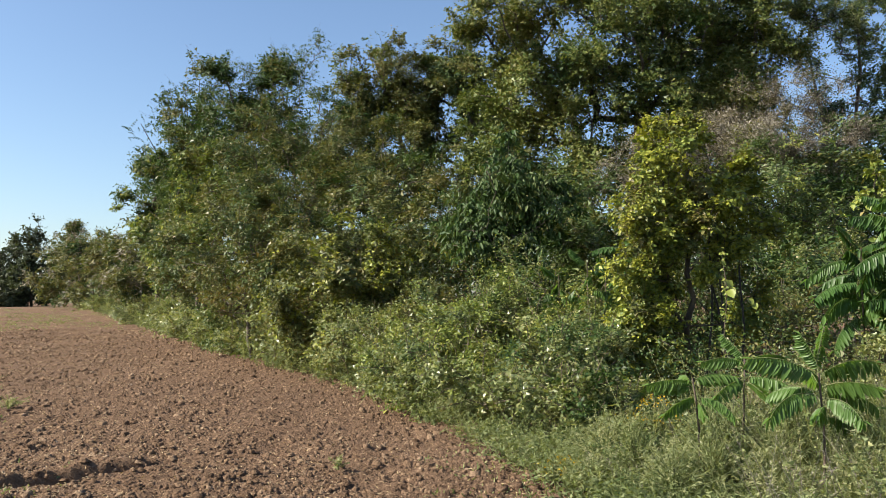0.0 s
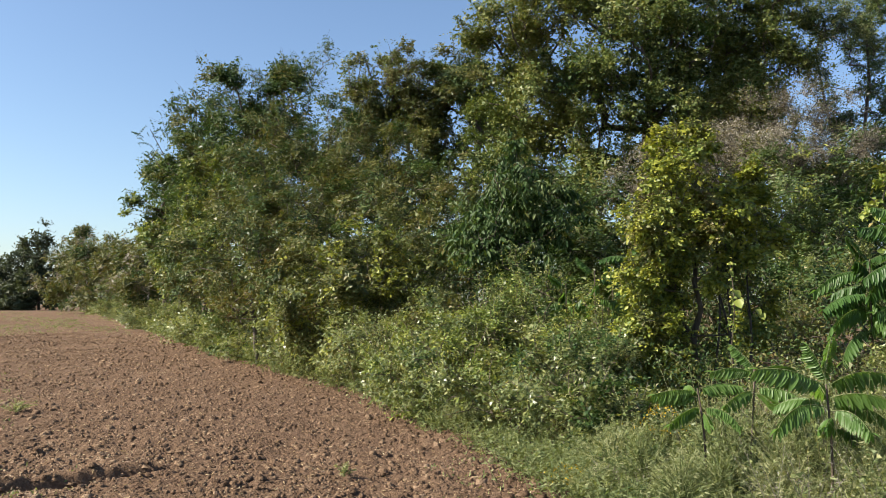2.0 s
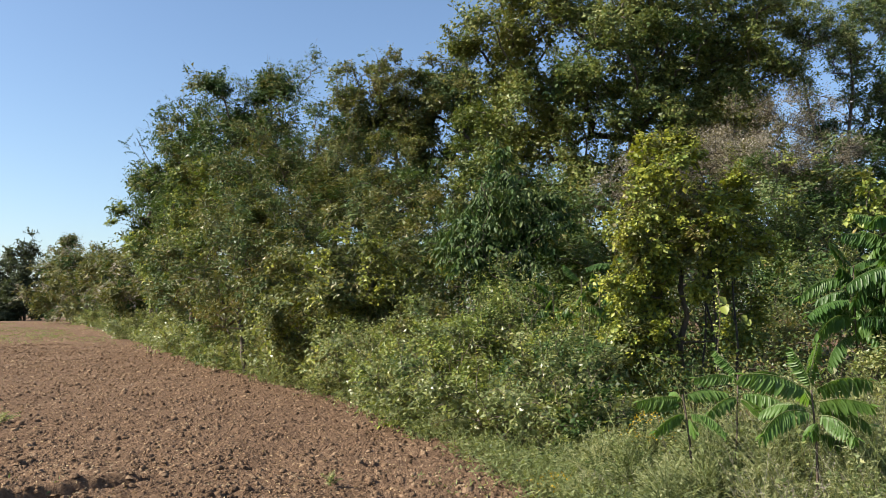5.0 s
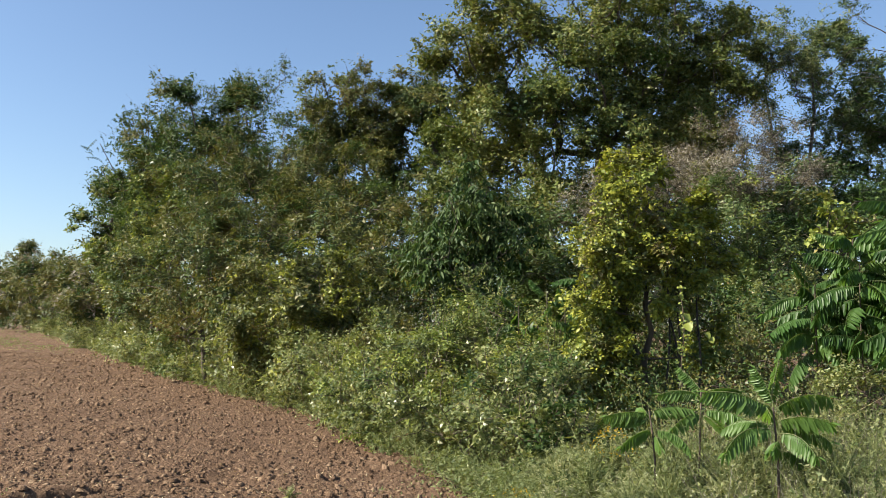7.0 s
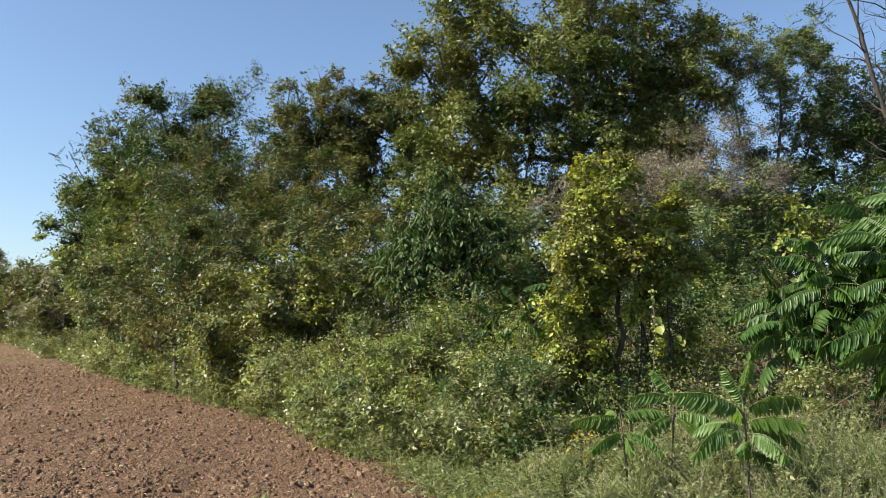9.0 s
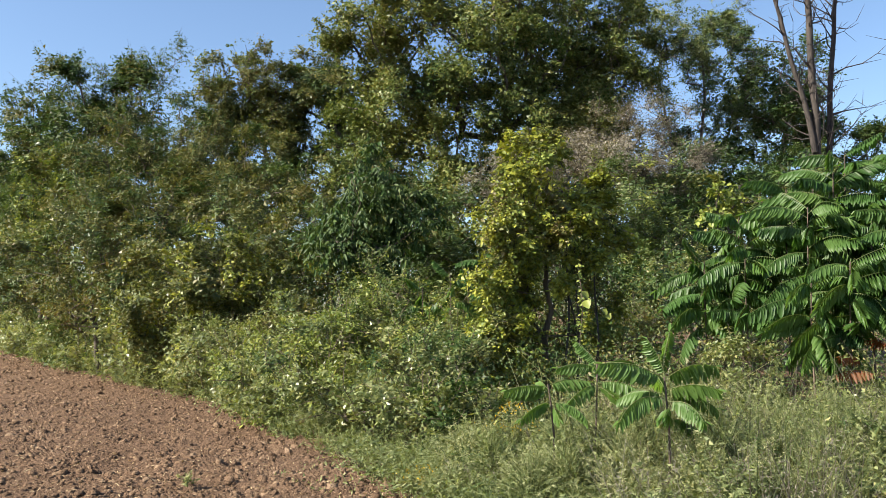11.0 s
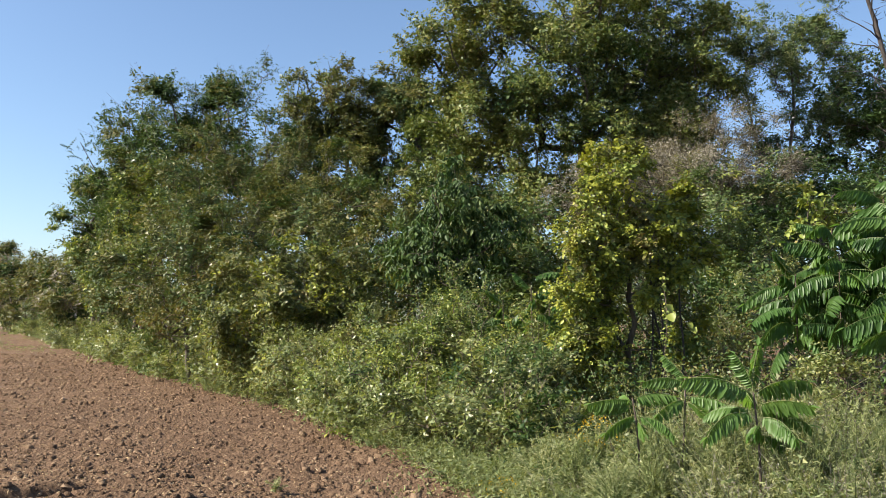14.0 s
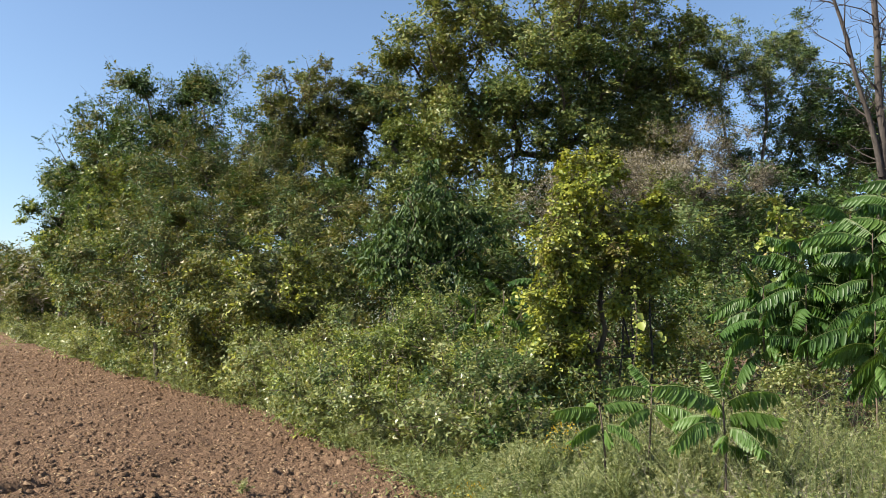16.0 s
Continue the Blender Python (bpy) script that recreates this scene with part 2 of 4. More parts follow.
def grow(base, top, clumps, lean=0.5, trunk_steps=6, wobble=0.05):
    """A skeleton from the base to every clump: segments' ends and the number of tips each carries."""
    base, top = np.array(base, float), np.array(top, float)
    h = np.linalg.norm(top - base)
    nodes = [base]
    parent = [-1]
    for i in range(1, trunk_steps + 1):
        nodes.append(base + (top - base) * i / trunk_steps + RNG.normal(size=3) * [1, 1, 0.2] * wobble * h * 0.3)
        parent.append(i - 1)
    nodes = list(nodes)
    cost = [np.linalg.norm(p - base) for p in nodes]
    order = np.argsort(np.linalg.norm(clumps - (base + (top - base) * 0.6), axis=1))
    start = max(1, int(trunk_steps * lean))
    for c in clumps[order]:
        arr = np.array(nodes[start:])
        d = np.linalg.norm(arr - c, axis=1)
        up = np.maximum(arr[:, 2] - c[2] + 0.1 * d, 0)
        k = start + int(np.argmin(d + 0.12 * np.array(cost[start:]) + 1.2 * up))
        p = nodes[k]
        mid = (p + c) * 0.5 + RNG.normal(size=3) * 0.07 * np.linalg.norm(c - p)
        mid[2] += 0.06 * np.linalg.norm(c - p)
        nodes += [mid, c]
        parent += [k, len(nodes) - 2]
        cost += [cost[k] + np.linalg.norm(mid - p), cost[k] + np.linalg.norm(c - p)]
    count = np.ones(len(nodes))
    count[:trunk_steps + 1] = 0.5
    for i in range(len(nodes) - 1, 0, -1):
        if parent[i] >= 0:
            count[parent[i]] += count[i] * (1 if i % 2 or i <= trunk_steps else 0.98)
    return np.array(nodes), np.array(parent), count


def plant(name, label, category, lobes, leaf, material, leaves, clumps, clump_r=0.45, base=None, trunk_r=0.12, bark=None, trunk_top=0.55,
          width=0.55, droop=0.3, fine=False, inner=0.5, group="", flat=0.6, sprays=0.25, lean=0.5, shoot=1.0, bough=1.7, row=8, slim=None):
    """A tree or shrub: trunk, branching and a crown of single leaves in uneven clumps and loose sprays. material: one, or several with shares."""
    mats = material if isinstance(material, list) else [(material, 1.0)]
    L = np.array(lobes, float)
    mid = (L[:, :3] * L[:, 3:4]).sum(0) / L[:, 3].sum()
    top_z = (L[:, 2] + L[:, 5]).max()
    base = np.array(base if base is not None else (mid[0], mid[1], 0.0), float)
    far = mid[1] > 16.2
    slim = far if slim is None else slim
    if not fine:
        leaf, leaves = (leaf * 0.92, int(leaves * 1.05)) if far else (leaf * 0.76, int(leaves * 1.4))
    C, D = bough_points(lobes, clumps, inner, clump_r * bough)
    C[:, 2] = np.maximum(C[:, 2], 0.12)
    root = thing(name, label, category, tuple(base), group)
    top = np.array([mid[0], mid[1], base[2] + (top_z - base[2]) * trunk_top])
    nodes, parent, count = grow(base, top, C, lean)
    keep = np.arange(1, len(nodes))
    rad = np.maximum(trunk_r * np.sqrt(count / count.max()), 0.005)
    steps = 6
    b_i = keep[keep > steps]
    part("trunk", stem_mesh("trunk", nodes[:steps + 1] - base, rad[:steps + 1], bark or M_BARK), root)
    # loose shoots that break the outline
    ns = int(clumps * sprays)
    si = RNG.choice(clumps, ns, replace=False)
    sd = unit(D[si] * 0.8 + RNG.normal(size=(ns, 3)) * 0.5 + [0, 0, 0.5])
    sl = clump_r * RNG.uniform(0.9, 2.3, ns) * shoot
    sa = C[si]
    sb = sa + sd * sl[:, None] * [1, 1, 0.85]
    ra = np.minimum(rad[parent[b_i]], rad[b_i] * 1.35)
    A = np.concatenate([nodes[parent[b_i]], sa]) - base
    B = np.concatenate([nodes[b_i], sb]) - base
    tagged(part("branching", tube_mesh("branching", A, B, np.concatenate([ra, np.full(ns, 0.006)]), np.concatenate([rad[b_i], np.full(ns, 0.003)]), bark or M_BARK, 3), root), kind="stuff")
    per = RNG.gamma(1.3, 1.0, clumps)
    n1 = int(leaves * (0.9 if ns else 1))
    n2 = leaves - n1
    # leafy twigs: leaves in two ranks along short shoots that fan out of each clump
    cr = clump_r * RNG.uniform(0.6, 1.5, clumps)
    tw = -(-n1 // row)
    kt = RNG.choice(clumps, tw, p=per / per.sum())
    td = unit(RNG.normal(size=(tw, 3)) * 0.75 + D[kt] * 0.7 + [0, 0, 0.25])
    ts = C[kt] + RNG.normal(size=(tw, 3)) * cr[kt][:, None] * [0.34, 0.34, 0.34 * flat]
    tl = cr[kt] * RNG.uniform(0.45, 1.1, tw)
    across = unit(np.cross(td, [0.0, 0.0, 1.0]) + RNG.normal(size=(tw, 3)) * 0.25)
    i = np.arange(n1)
    w, q = i // row, ((i % row + 0.7) / row)[:, None]
    k = kt[w]
    sag = np.stack([0 * q[:, 0], 0 * q[:, 0], -0.45 * droop * tl[w] * q[:, 0] ** 2], -1)
    P = ts[w] + td[w] * tl[w][:, None] * q + sag + RNG.normal(size=(n1, 3)) * leaf * 0.15
    side = np.where(i % 2, 1.0, -1.0)[:, None]
    T = td[w] * 0.6 + across[w] * side * 0.9 + RNG.normal(size=(n1, 3)) * 0.3
    N = D[k] * 0.5 + np.array([0, 0, 0.6]) + RNG.normal(size=(n1, 3)) * 0.55
    if n2:
        j = RNG.choice(ns, n2)
        q = RNG.uniform(0.1, 1.0, (n2, 1))
        P2 = sa[j] * (1 - q) + sb[j] * q + RNG.normal(size=(n2, 3)) * leaf * 0.25
        P2[:, 2] -= (q[:, 0] ** 2) * sl[j] * 0.12
        P, k = np.concatenate([P, P2]), np.concatenate([k, si[j]])
        N = np.concatenate([N, RNG.normal(size=(n2, 3)) * 0.6 + [0, 0, 0.6]])
        T = np.concatenate([T, sd[j] * 0.5 + RNG.normal(size=(n2, 3))])
    P[:, 2] = np.maximum(P[:, 2], 0.03)
    size = leaf * np.clip(np.exp(RNG.normal(size=leaves) * 0.32), 0.45, 1.9)
    V, F = leaf_arrays(P - base, N, size, width=width, droop=droop * 0.6, fine=fine, T=T, slim=slim)
    share = np.cumsum([w for _, w in mats])
    which = np.searchsorted(share / share[-1], RNG.uniform(0, 1, clumps) * 0.8 + 0.1 + 0.25 * (value_noise(C[:, 0] * 0.9, C[:, 2] * 0.9 + C[:, 1] * 0.5, 31) - 0.5))
    which = np.minimum(which, len(mats) - 1)
    tagged(part("crown", mesh_from("crown", V, F, [m for m, _ in mats], np.repeat(which[k], 1 if slim else 2)), root), kind="stuff")
    return root


# ---- ground ----
EDGE_Y = [0, 5, 6.3, 8.3, 14.45, 28.5, 72, 120, 178, 300]
EDGE_X = [2.2, 1.35, 1.03, 0.46, -1.6, -8.9, -29, -52, -80, -142]


def edge(y):
    """The line where the tilled field ends and the hedgerow's weeds begin."""
    return np.interp(y, EDGE_Y, EDGE_X)


def ground_z(x, y):
    z = 0.10 * (value_noise(x * 0.25, y * 0.25, 1) - 0.5)
    z += 0.05 * (value_noise(x * 1.7, y * 1.7, 2) - 0.5) + 0.030 * (value_noise(x * 5, y * 5, 3) - 0.5)
    z += 0.034 * (value_noise(x * 10.5, y * 10.5, 4) - 0.5) + 0.030 * (value_noise(x * 19, y * 19 + 3, 6) - 0.5)
    # the wheel furrow across the near corner of the field: a cut with a low ridge beyond it
    ux, uy = 0.78, 0.625
    across = (x + 3.1) * -uy + (y - 7.46) * ux + 0.025 * np.sin(x * 4)
    along = (x + 3.1) * ux + (y - 7.46) * uy
    run = np.clip((0.75 - along) / 0.5, 0, 1) * np.clip((along + 6) / 0.5, 0, 1)
    z -= run * 0.115 * np.exp(-(across / np.where(across < 0, 0.10, 0.04)) ** 2)
    z += run * 0.06 * np.exp(-((across - 0.13) / 0.08) ** 2)
    return z


def spread(lo, hi, step, out_lo, out_hi, rate):
    mid = list(np.arange(lo, hi, step))
    a, d = lo, step
    left = []
    while a > out_lo:
        d *= rate
        a -= d
        left.append(a)
    b, d = mid[-1], step
    right = []
    while b < out_hi:
        d *= rate
        b += d
        right.append(b)
    return np.array(left[::-1] + mid + right)


def build_ground():
    gx = spread(-5.4, 1.6, 0.034, -900, 900, 1.07)
    gy = spread(6.3, 11.2, 0.034, -300, 1500, 1.055)
    X, Y = np.meshgrid(gx, gy)
    Z = ground_z(X, Y)
    V = np.stack([X, Y, Z], -1).reshape(-1, 3)
    nx, ny = len(gx), len(gy)
    i = (np.arange(ny - 1)[:, None] * nx + np.arange(nx - 1)[None, :]).ravel()
    F = np.stack([i, i + 1, i + nx + 1, i + nx], 1)
    me = mesh_from("ground", V, F, M_SOIL)
    tagged(new("ground", me), "reddish-brown tilled field soil reaching the horizon", "ground", kind="structure")


def field_points(n, y0, y1, left=0.62, power=1.0):
    """Places on the field between the hedgerow's edge and the open side."""
    y = y0 + (y1 - y0) * RNG.uniform(0, 1, n) ** power
    a = -left * y - 1.0
    x = a + (edge(y) + 0.1 - a) * RNG.uniform(0, 1, n)
    return x, y


def clod_arrays(x, y, s, V0, F0):
    n, k = len(x), len(V0)
    V = (V0[None] + RNG.normal(size=(n, k, 3)) * [0.16, 0.16, 0.1]) * RNG.uniform(0.75, 1.2, (n, k, 1)) * RNG.uniform(0.65, 1.3, (n, 1, 3)) * [1, 1, 0.85]
    a = RNG.uniform(0, 6.28, n)
    c, q = np.cos(a)[:, None], np.sin(a)[:, None]
    V = np.stack([V[..., 0] * c - V[..., 1] * q, V[..., 0] * q + V[..., 1] * c, V[..., 2]], -1) * s[:, None, None]
    V += np.stack([x, y, ground_z(x, y) + s * 0.1], -1)[:, None]
    return V.reshape(-1, 3), (np.arange(n)[:, None, None] * k + F0).reshape(-1, 3)


def build_clods():
    low = np.array([[1, 0, -0.3], [0, 1, -0.3], [-1, 0, -0.3], [0, -1, -0.3], [0.1, 0, 0.62]])
    low_f = np.array([[0, 1, 4], [1, 2, 4], [2, 3, 4], [3, 0, 4]])
    lump = np.array([[1, 0, -0.3], [0, 1, -0.3], [-1, 0, -0.3], [0, -1, -0.3], [0.5, 0.5, 0.5], [-0.5, 0.5, 0.55], [-0.5, -0.5, 0.5], [0.5, -0.5, 0.45]])
    lump_f = np.array([[0, 1, 4], [1, 5, 4], [1, 2, 5], [2, 6, 5], [2, 3, 6], [3, 7, 6], [3, 0, 7], [0, 4, 7], [4, 5, 6], [4, 6, 7]])
    V, F = [], []
    total = 0
    for n, y0, y1, power, V0, F0 in ((34000, 5.6, 42, 2.5, lump, lump_f), (42000, 6, 150, 2.6, low, low_f)):
        x, y = field_points(n, y0, y1, power=power)
        s = np.clip(0.0135 * np.exp(RNG.normal(size=n) * 0.55), 0.005, 0.045) * (1 + np.minimum(y - 6, 40) * 0.03)
        v, f = clod_arrays(x, y, s, V0, F0)
        V.append(v), F.append(f + total)
        total += len(v)
    tagged(new("soil_clods", mesh_from("soil_clods", np.concatenate(V), np.concatenate(F), M_CLOD)), "crumbly reddish-brown soil clods lying on the tilled field", "soil clods", kind="stuff")


def build_straw():
    n = 20000
    x, y = field_points(n, 5.6, 150, power=3.0)
    P = np.stack([x, y, ground_z(x, y) + 0.012], -1)
    N = RNG.normal(size=(n, 3)) * 0.35 + [0, 0, 1]
    tagged(new("straw_litter", leaf_mesh("straw_litter", M_STRAW, P, N, RNG.uniform(0.012, 0.045, n) * (1 + np.minimum(y, 60) * 0.02), width=0.22)),
           "pale dry straw and stubble scattered over the soil", "straw", kind="stuff")
    # small sprouts in bands that follow the field's rows
    n = 15000
    x, y = field_points(n, 6, 170, left=0.75, power=2.4)
    off = edge(y) - x
    keep = value_noise(off * 0.45, y * 0.06, 9) + 0.35 * RNG.uniform(size=n) > 0.80 - 0.16 * (off > 4)
    x, y = x[keep], y[keep]
    x, y = np.repeat(x, 7) + RNG.normal(size=len(x) * 7) * 0.06, np.repeat(y, 7) + RNG.normal(size=len(y) * 7) * 0.06
    P = np.stack([x, y, ground_z(x, y) - 0.005], -1)
    T = RNG.normal(size=(len(x), 3)) * [1, 1, 0.2] + [0, 0, 1.1]
    tagged(new("field_sprouts", leaf_mesh("field_sprouts", M_WEED, P, RNG.normal(size=(len(x), 3)), RNG.uniform(0.015, 0.05, len(x)) * (1 + np.minimum(y, 60) * 0.03), width=0.3, T=T)),
           "sparse yellow-green weed sprouts on the tilled field", "weeds", kind="stuff")


# ---- low plants ----
def stems_of(P, height, lean, count, leaf, width, material, name, label, category, leaves_each=26, up=0.4, root=None, thick=0.004, spread_r=0.1, low=0.1):
    """Leafy stems that rise from the points P: a tuft of count stems each, with leaves all the way up."""
    n = len(P) * count
    base = np.repeat(P, count, 0) + RNG.normal(size=(n, 3)) * [spread_r, spread_r, 0]
    h = np.repeat(np.broadcast_to(height, len(P)), count) * RNG.uniform(0.55, 1.15, n)
    tilt = RNG.normal(size=(n, 2)) * lean
    tip = base + np.stack([tilt[:, 0] * h, tilt[:, 1] * h, h], -1)
    mid = (base + tip) / 2 + np.stack([-tilt[:, 0] * h * 0.15, -tilt[:, 1] * h * 0.15, h * 0.06], -1)
    A, B, ra, rb = base, tip, np.full(n, thick), np.full(n, thick * 0.3)
    m = n * leaves_each
    i = np.repeat(np.arange(n), leaves_each)
    t = RNG.uniform(low, 1.0, m)[:, None]
    L = base[i] * (1 - t) ** 2 + 2 * mid[i] * t * (1 - t) + tip[i] * t * t
    T = RNG.normal(size=(m, 3)) * [1, 1, 0.4] + [0, 0, up]
    N = RNG.normal(size=(m, 3)) * 0.5 + [0, 0, 1.0]
    size = leaf * RNG.uniform(0.5, 1.3, m) * (1.25 - 0.6 * t[:, 0])
    V, F = leaf_arrays(L, N, size, width=width, T=T, slim=True)
    if root is None:
        root = tagged(new(name), label, category, kind="stuff")
    part("stems", tube_mesh("stems", A, B, ra, rb, material, 3), root)
    part("leaves", mesh_from("leaves", V, F, material), root)
    return root


def on_ground(x, y):
    return np.stack([x, y, ground_z(x, y) - 0.01], -1)


def build_edge_weeds():
    # a ragged low fringe along the whole edge of the field
    n = 1500
    y = 5.2 + 90 * RNG.uniform(0, 1, n) ** 2.2
    x = edge(y) + 0.12 + np.abs(RNG.normal(size=n)) * 0.6 * (1 + y * 0.01) + 0.25 * (value_noise(y * 1.3, y * 0, 5) - 0.5)
    stems_of(on_ground(x, y), 0.26 + 0.006 * y, 0.5, 5, 0.06, 0.42, M_WEED, "edge_weeds", "low ragged green weeds along the field edge", "weeds", 13, spread_r=0.14)
    # bushy weeds on the near bank in uneven clusters, taller away from the field
    kinds = ((M_WEED, 0.036, 0.32, "pale_weeds", "pale green bushy weeds in uneven clusters", 40), (M_LIME, 0.05, 0.5, "nettle_weeds", "fresh green broad-leaved weeds on the bank", 14),
             (M_BRAMBLE, 0.055, 0.55, "leafy_weeds", "dull green leafy weeds on the bank", 34), (M_DRY, 0.035, 0.25, "dry_weeds", "dry tan weed stalks with seed heads", 44), (M_PLUME, 0.04, 0.22, "seed_plumes", "pale seed plumes among the bank's weeds", 30))
    for material, leaf, width, name, label, clusters in kinds:
        cy = RNG.uniform(4.4, 7.4, clusters)
        off = RNG.uniform(0, 1, clusters) ** 0.85 * 6.0
        cx = edge(cy) + 0.3 + off
        ch = (0.22 + 0.56 * np.clip((off - 0.1) / 1.1, 0, 1)) * RNG.uniform(0.5, 1.45, clusters)
        each = 4
        x, y = np.repeat(cx, each) + RNG.normal(size=clusters * each) * 0.13, np.repeat(cy, each) + RNG.normal(size=clusters * each) * 0.13
        stems_of(on_ground(x, y), np.repeat(ch, each), 0.45, 5, leaf, width, material, name, label, "weeds", 34, up=0.4, spread_r=0.07)
    n = 40
    y = RNG.uniform(4.4, 8.0, n)
    x = edge(y) + 0.5 + RNG.uniform(0, 1, n) * 5.6
    stems_of(on_ground(x, y), 0.42, 0.4, 12, 0.22, 0.04, M_WEED, "tall_grass", "thin grass blades among the weeds", "grass", 2, up=1.2)


def plume(x, y, h, r, flowers=0, pale=0.6, ns=70, label="feathery yellow-green plume weed leaning outwards"):
    """A bushy weed of many thin stems that arch outwards from one root."""
    root = thing("plume_weed", label, "weed", (x, y, 0), "plume weeds on the bank")
    a = RNG.uniform(0, 6.28, ns)
    out = r * RNG.uniform(0.1, 1.0, ns)
    hh = h * RNG.uniform(0.6, 1.1, ns) * (1.1 - 0.45 * out / r)
    tip = np.stack([out * np.cos(a), out * np.sin(a), hh], -1)
    mid = tip * [0.35, 0.35, 0.75]
    zero = np.zeros_like(tip)
    part("stem", tube_mesh("stem", np.concatenate([zero, mid]), np.concatenate([mid, tip]), np.full(2 * ns, 0.003), np.full(2 * ns, 0.0015), M_WEED, 3), root)
    m = ns * 48
    i = np.repeat(np.arange(ns), 48)
    t = RNG.uniform(0.25, 1.0, (m, 1))
    L = 2 * mid[i] * t * (1 - t) + tip[i] * t * t
    T = unit(tip[i] - mid[i]) + RNG.normal(size=(m, 3)) * 0.6
    V, F = leaf_arrays(L, RNG.normal(size=(m, 3)) * 0.6 + [0, 0, 1], RNG.uniform(0.016, 0.045, m), width=0.24, T=T, slim=True)
    part("foliage", mesh_from("foliage", V, F, [M_WEED, M_PLUME], (t[:, 0] > pale) * 1), root)
    if flowers:
        j = RNG.integers(0, ns // 3, flowers)
        part("flower_head", leaf_mesh("flower_head", M_GOLD, tip[j] + RNG.normal(size=(flowers, 3)) * 0.025, RNG.normal(size=(flowers, 3)) + [0, 0, 1], 0.02, width=0.8), root, "small golden flower heads")["kind"] = "stuff"
    return root


def build_plumes():
    for x, y, h, r in ((1.42, 7.1, 0.42, 0.42), (1.75, 7.5, 0.45, 0.4), (2.2, 7.0, 0.42, 0.38), (1.2, 6.5, 0.28, 0.3), (1.65, 6.3, 0.32, 0.35), (2.9, 7.2, 0.6, 0.45), (3.6, 7.6, 0.75, 0.5),
                       (3.4, 6.4, 0.55, 0.42), (4.1, 6.7, 0.7, 0.5), (3.2, 8.6, 0.8, 0.5), (3.9, 9.0, 0.95, 0.5), (4.8, 6.9, 0.7, 0.5), (2.0, 5.9, 0.62, 0.4), (2.4, 5.95, 0.66, 0.42), (2.75, 5.45, 0.6, 0.4), (1.75, 6.05, 0.46, 0.38), (2.2, 5.5, 0.5, 0.4), (3.0, 5.9, 0.66, 0.4), (0.2, 10.4, 0.4, 0.4), (-1.0, 13.4, 0.45, 0.45), (4.3, 8.0, 0.8, 0.5)):
        plume(x, y, h, r)
    for i in range(34):
        y = RNG.uniform(4.9, 7.6)
        off = RNG.uniform(0.4, 5.0)
        plume(float(edge(y)) + off, y, (0.34 + 0.40 * min(off / 1.3, 1.0)) * RNG.uniform(0.8, 1.2), RNG.uniform(0.28, 0.45), pale=RNG.uniform(0.4, 1.2))
    plume(-0.92, 7.5, 0.12, 0.14, ns=9, label="small pale grass tuft on the bare soil")
    plume(-6.2, 11.8, 0.18, 0.35, ns=24, label="small pale grass tuft on the bare soil")
    plume(1.02, 6.95, 0.2, 0.2, 160, label="low goldenrod with small yellow flower heads")
    plume(2.0, 7.6, 0.6, 0.3, 220, label="goldenrod with yellow flower heads on the bank")


build_ground()
build_clods()
build_straw()
build_edge_weeds()
build_plumes()


# ---- thicket ----
def build_thicket():
    """The tangled undergrowth that fills the hedgerow between its trees."""
    c = 3600
    y = 9.5 + 120 * RNG.uniform(0, 1, c) ** 2.0
    off = RNG.uniform(1.4, 11, c) * (0.6 + np.minimum(y / 30, 1.2))
    x = edge(y) + off
    top = (0.5 + 2.6 * np.clip((off - 1.0) / 5, 0, 1)) * (0.45 + 0.55 * np.clip((y - 9) / 12, 0, 1.5))
    z = top * RNG.uniform(0, 1, c) ** 0.8 + 0.1
    each = 42
    n = c * each
    C = np.repeat(np.stack([x, y, z], -1), each, 0)
    yy = np.repeat(y, each)
    P = C + RNG.normal(size=(n, 3)) * [0.22, 0.22, 0.14] * (1 + yy[:, None] * 0.02)
    P[:, 2] = np.maximum(P[:, 2], 0.03)
    N = RNG.normal(size=(n, 3)) * 0.6 + [-0.1, -0.1, 0.7]
    V, F = leaf_arrays(P, N, RNG.uniform(0.025, 0.06, n) * (1 + np.minimum(yy - 9, 60) * 0.10), width=0.6, droop=0.3, slim=True)
    # mostly dark leaf tones: the hedgerow's inner shade is put into the colour
    pick = np.repeat(RNG.integers(0, 4, c), each)
    tagged(new("thicket", mesh_from("thicket", V, F, [M_DARK, M_OLIVE, M_MID, M_DARK], pick)), "dark tangled undergrowth filling the hedgerow", "undergrowth", kind="stuff")


build_thicket()

TREE, SHRUB = "tree", "shrub"


def bramble(x, y, r, h, leaves, mats, label, leaf=0.07):
    lobes = [(x, y, h * 0.4, r * 0.8, r * 0.8, h * 0.5)]
    for i in range(5):
        a, q = RNG.uniform(0, 6.28), RNG.uniform(0.3, 0.75)
        hh = h * RNG.uniform(0.55, 1.08)
        lobes.append((x + r * q * math.cos(a), y + r * q * math.sin(a), hh * 0.5, r * RNG.uniform(0.3, 0.55), r * RNG.uniform(0.3, 0.55), hh * 0.5))
    return plant("bramble", label, "bramble", lobes, leaf, mats, leaves, 120, 0.2 * r + 0.04, trunk_r=0.016, width=0.6, droop=0.3, inner=0.6,
                 group="brambles along the field edge", trunk_top=0.3, bark=M_TWIG, flat=0.55, sprays=0.6, slim=True, bough=2.2)


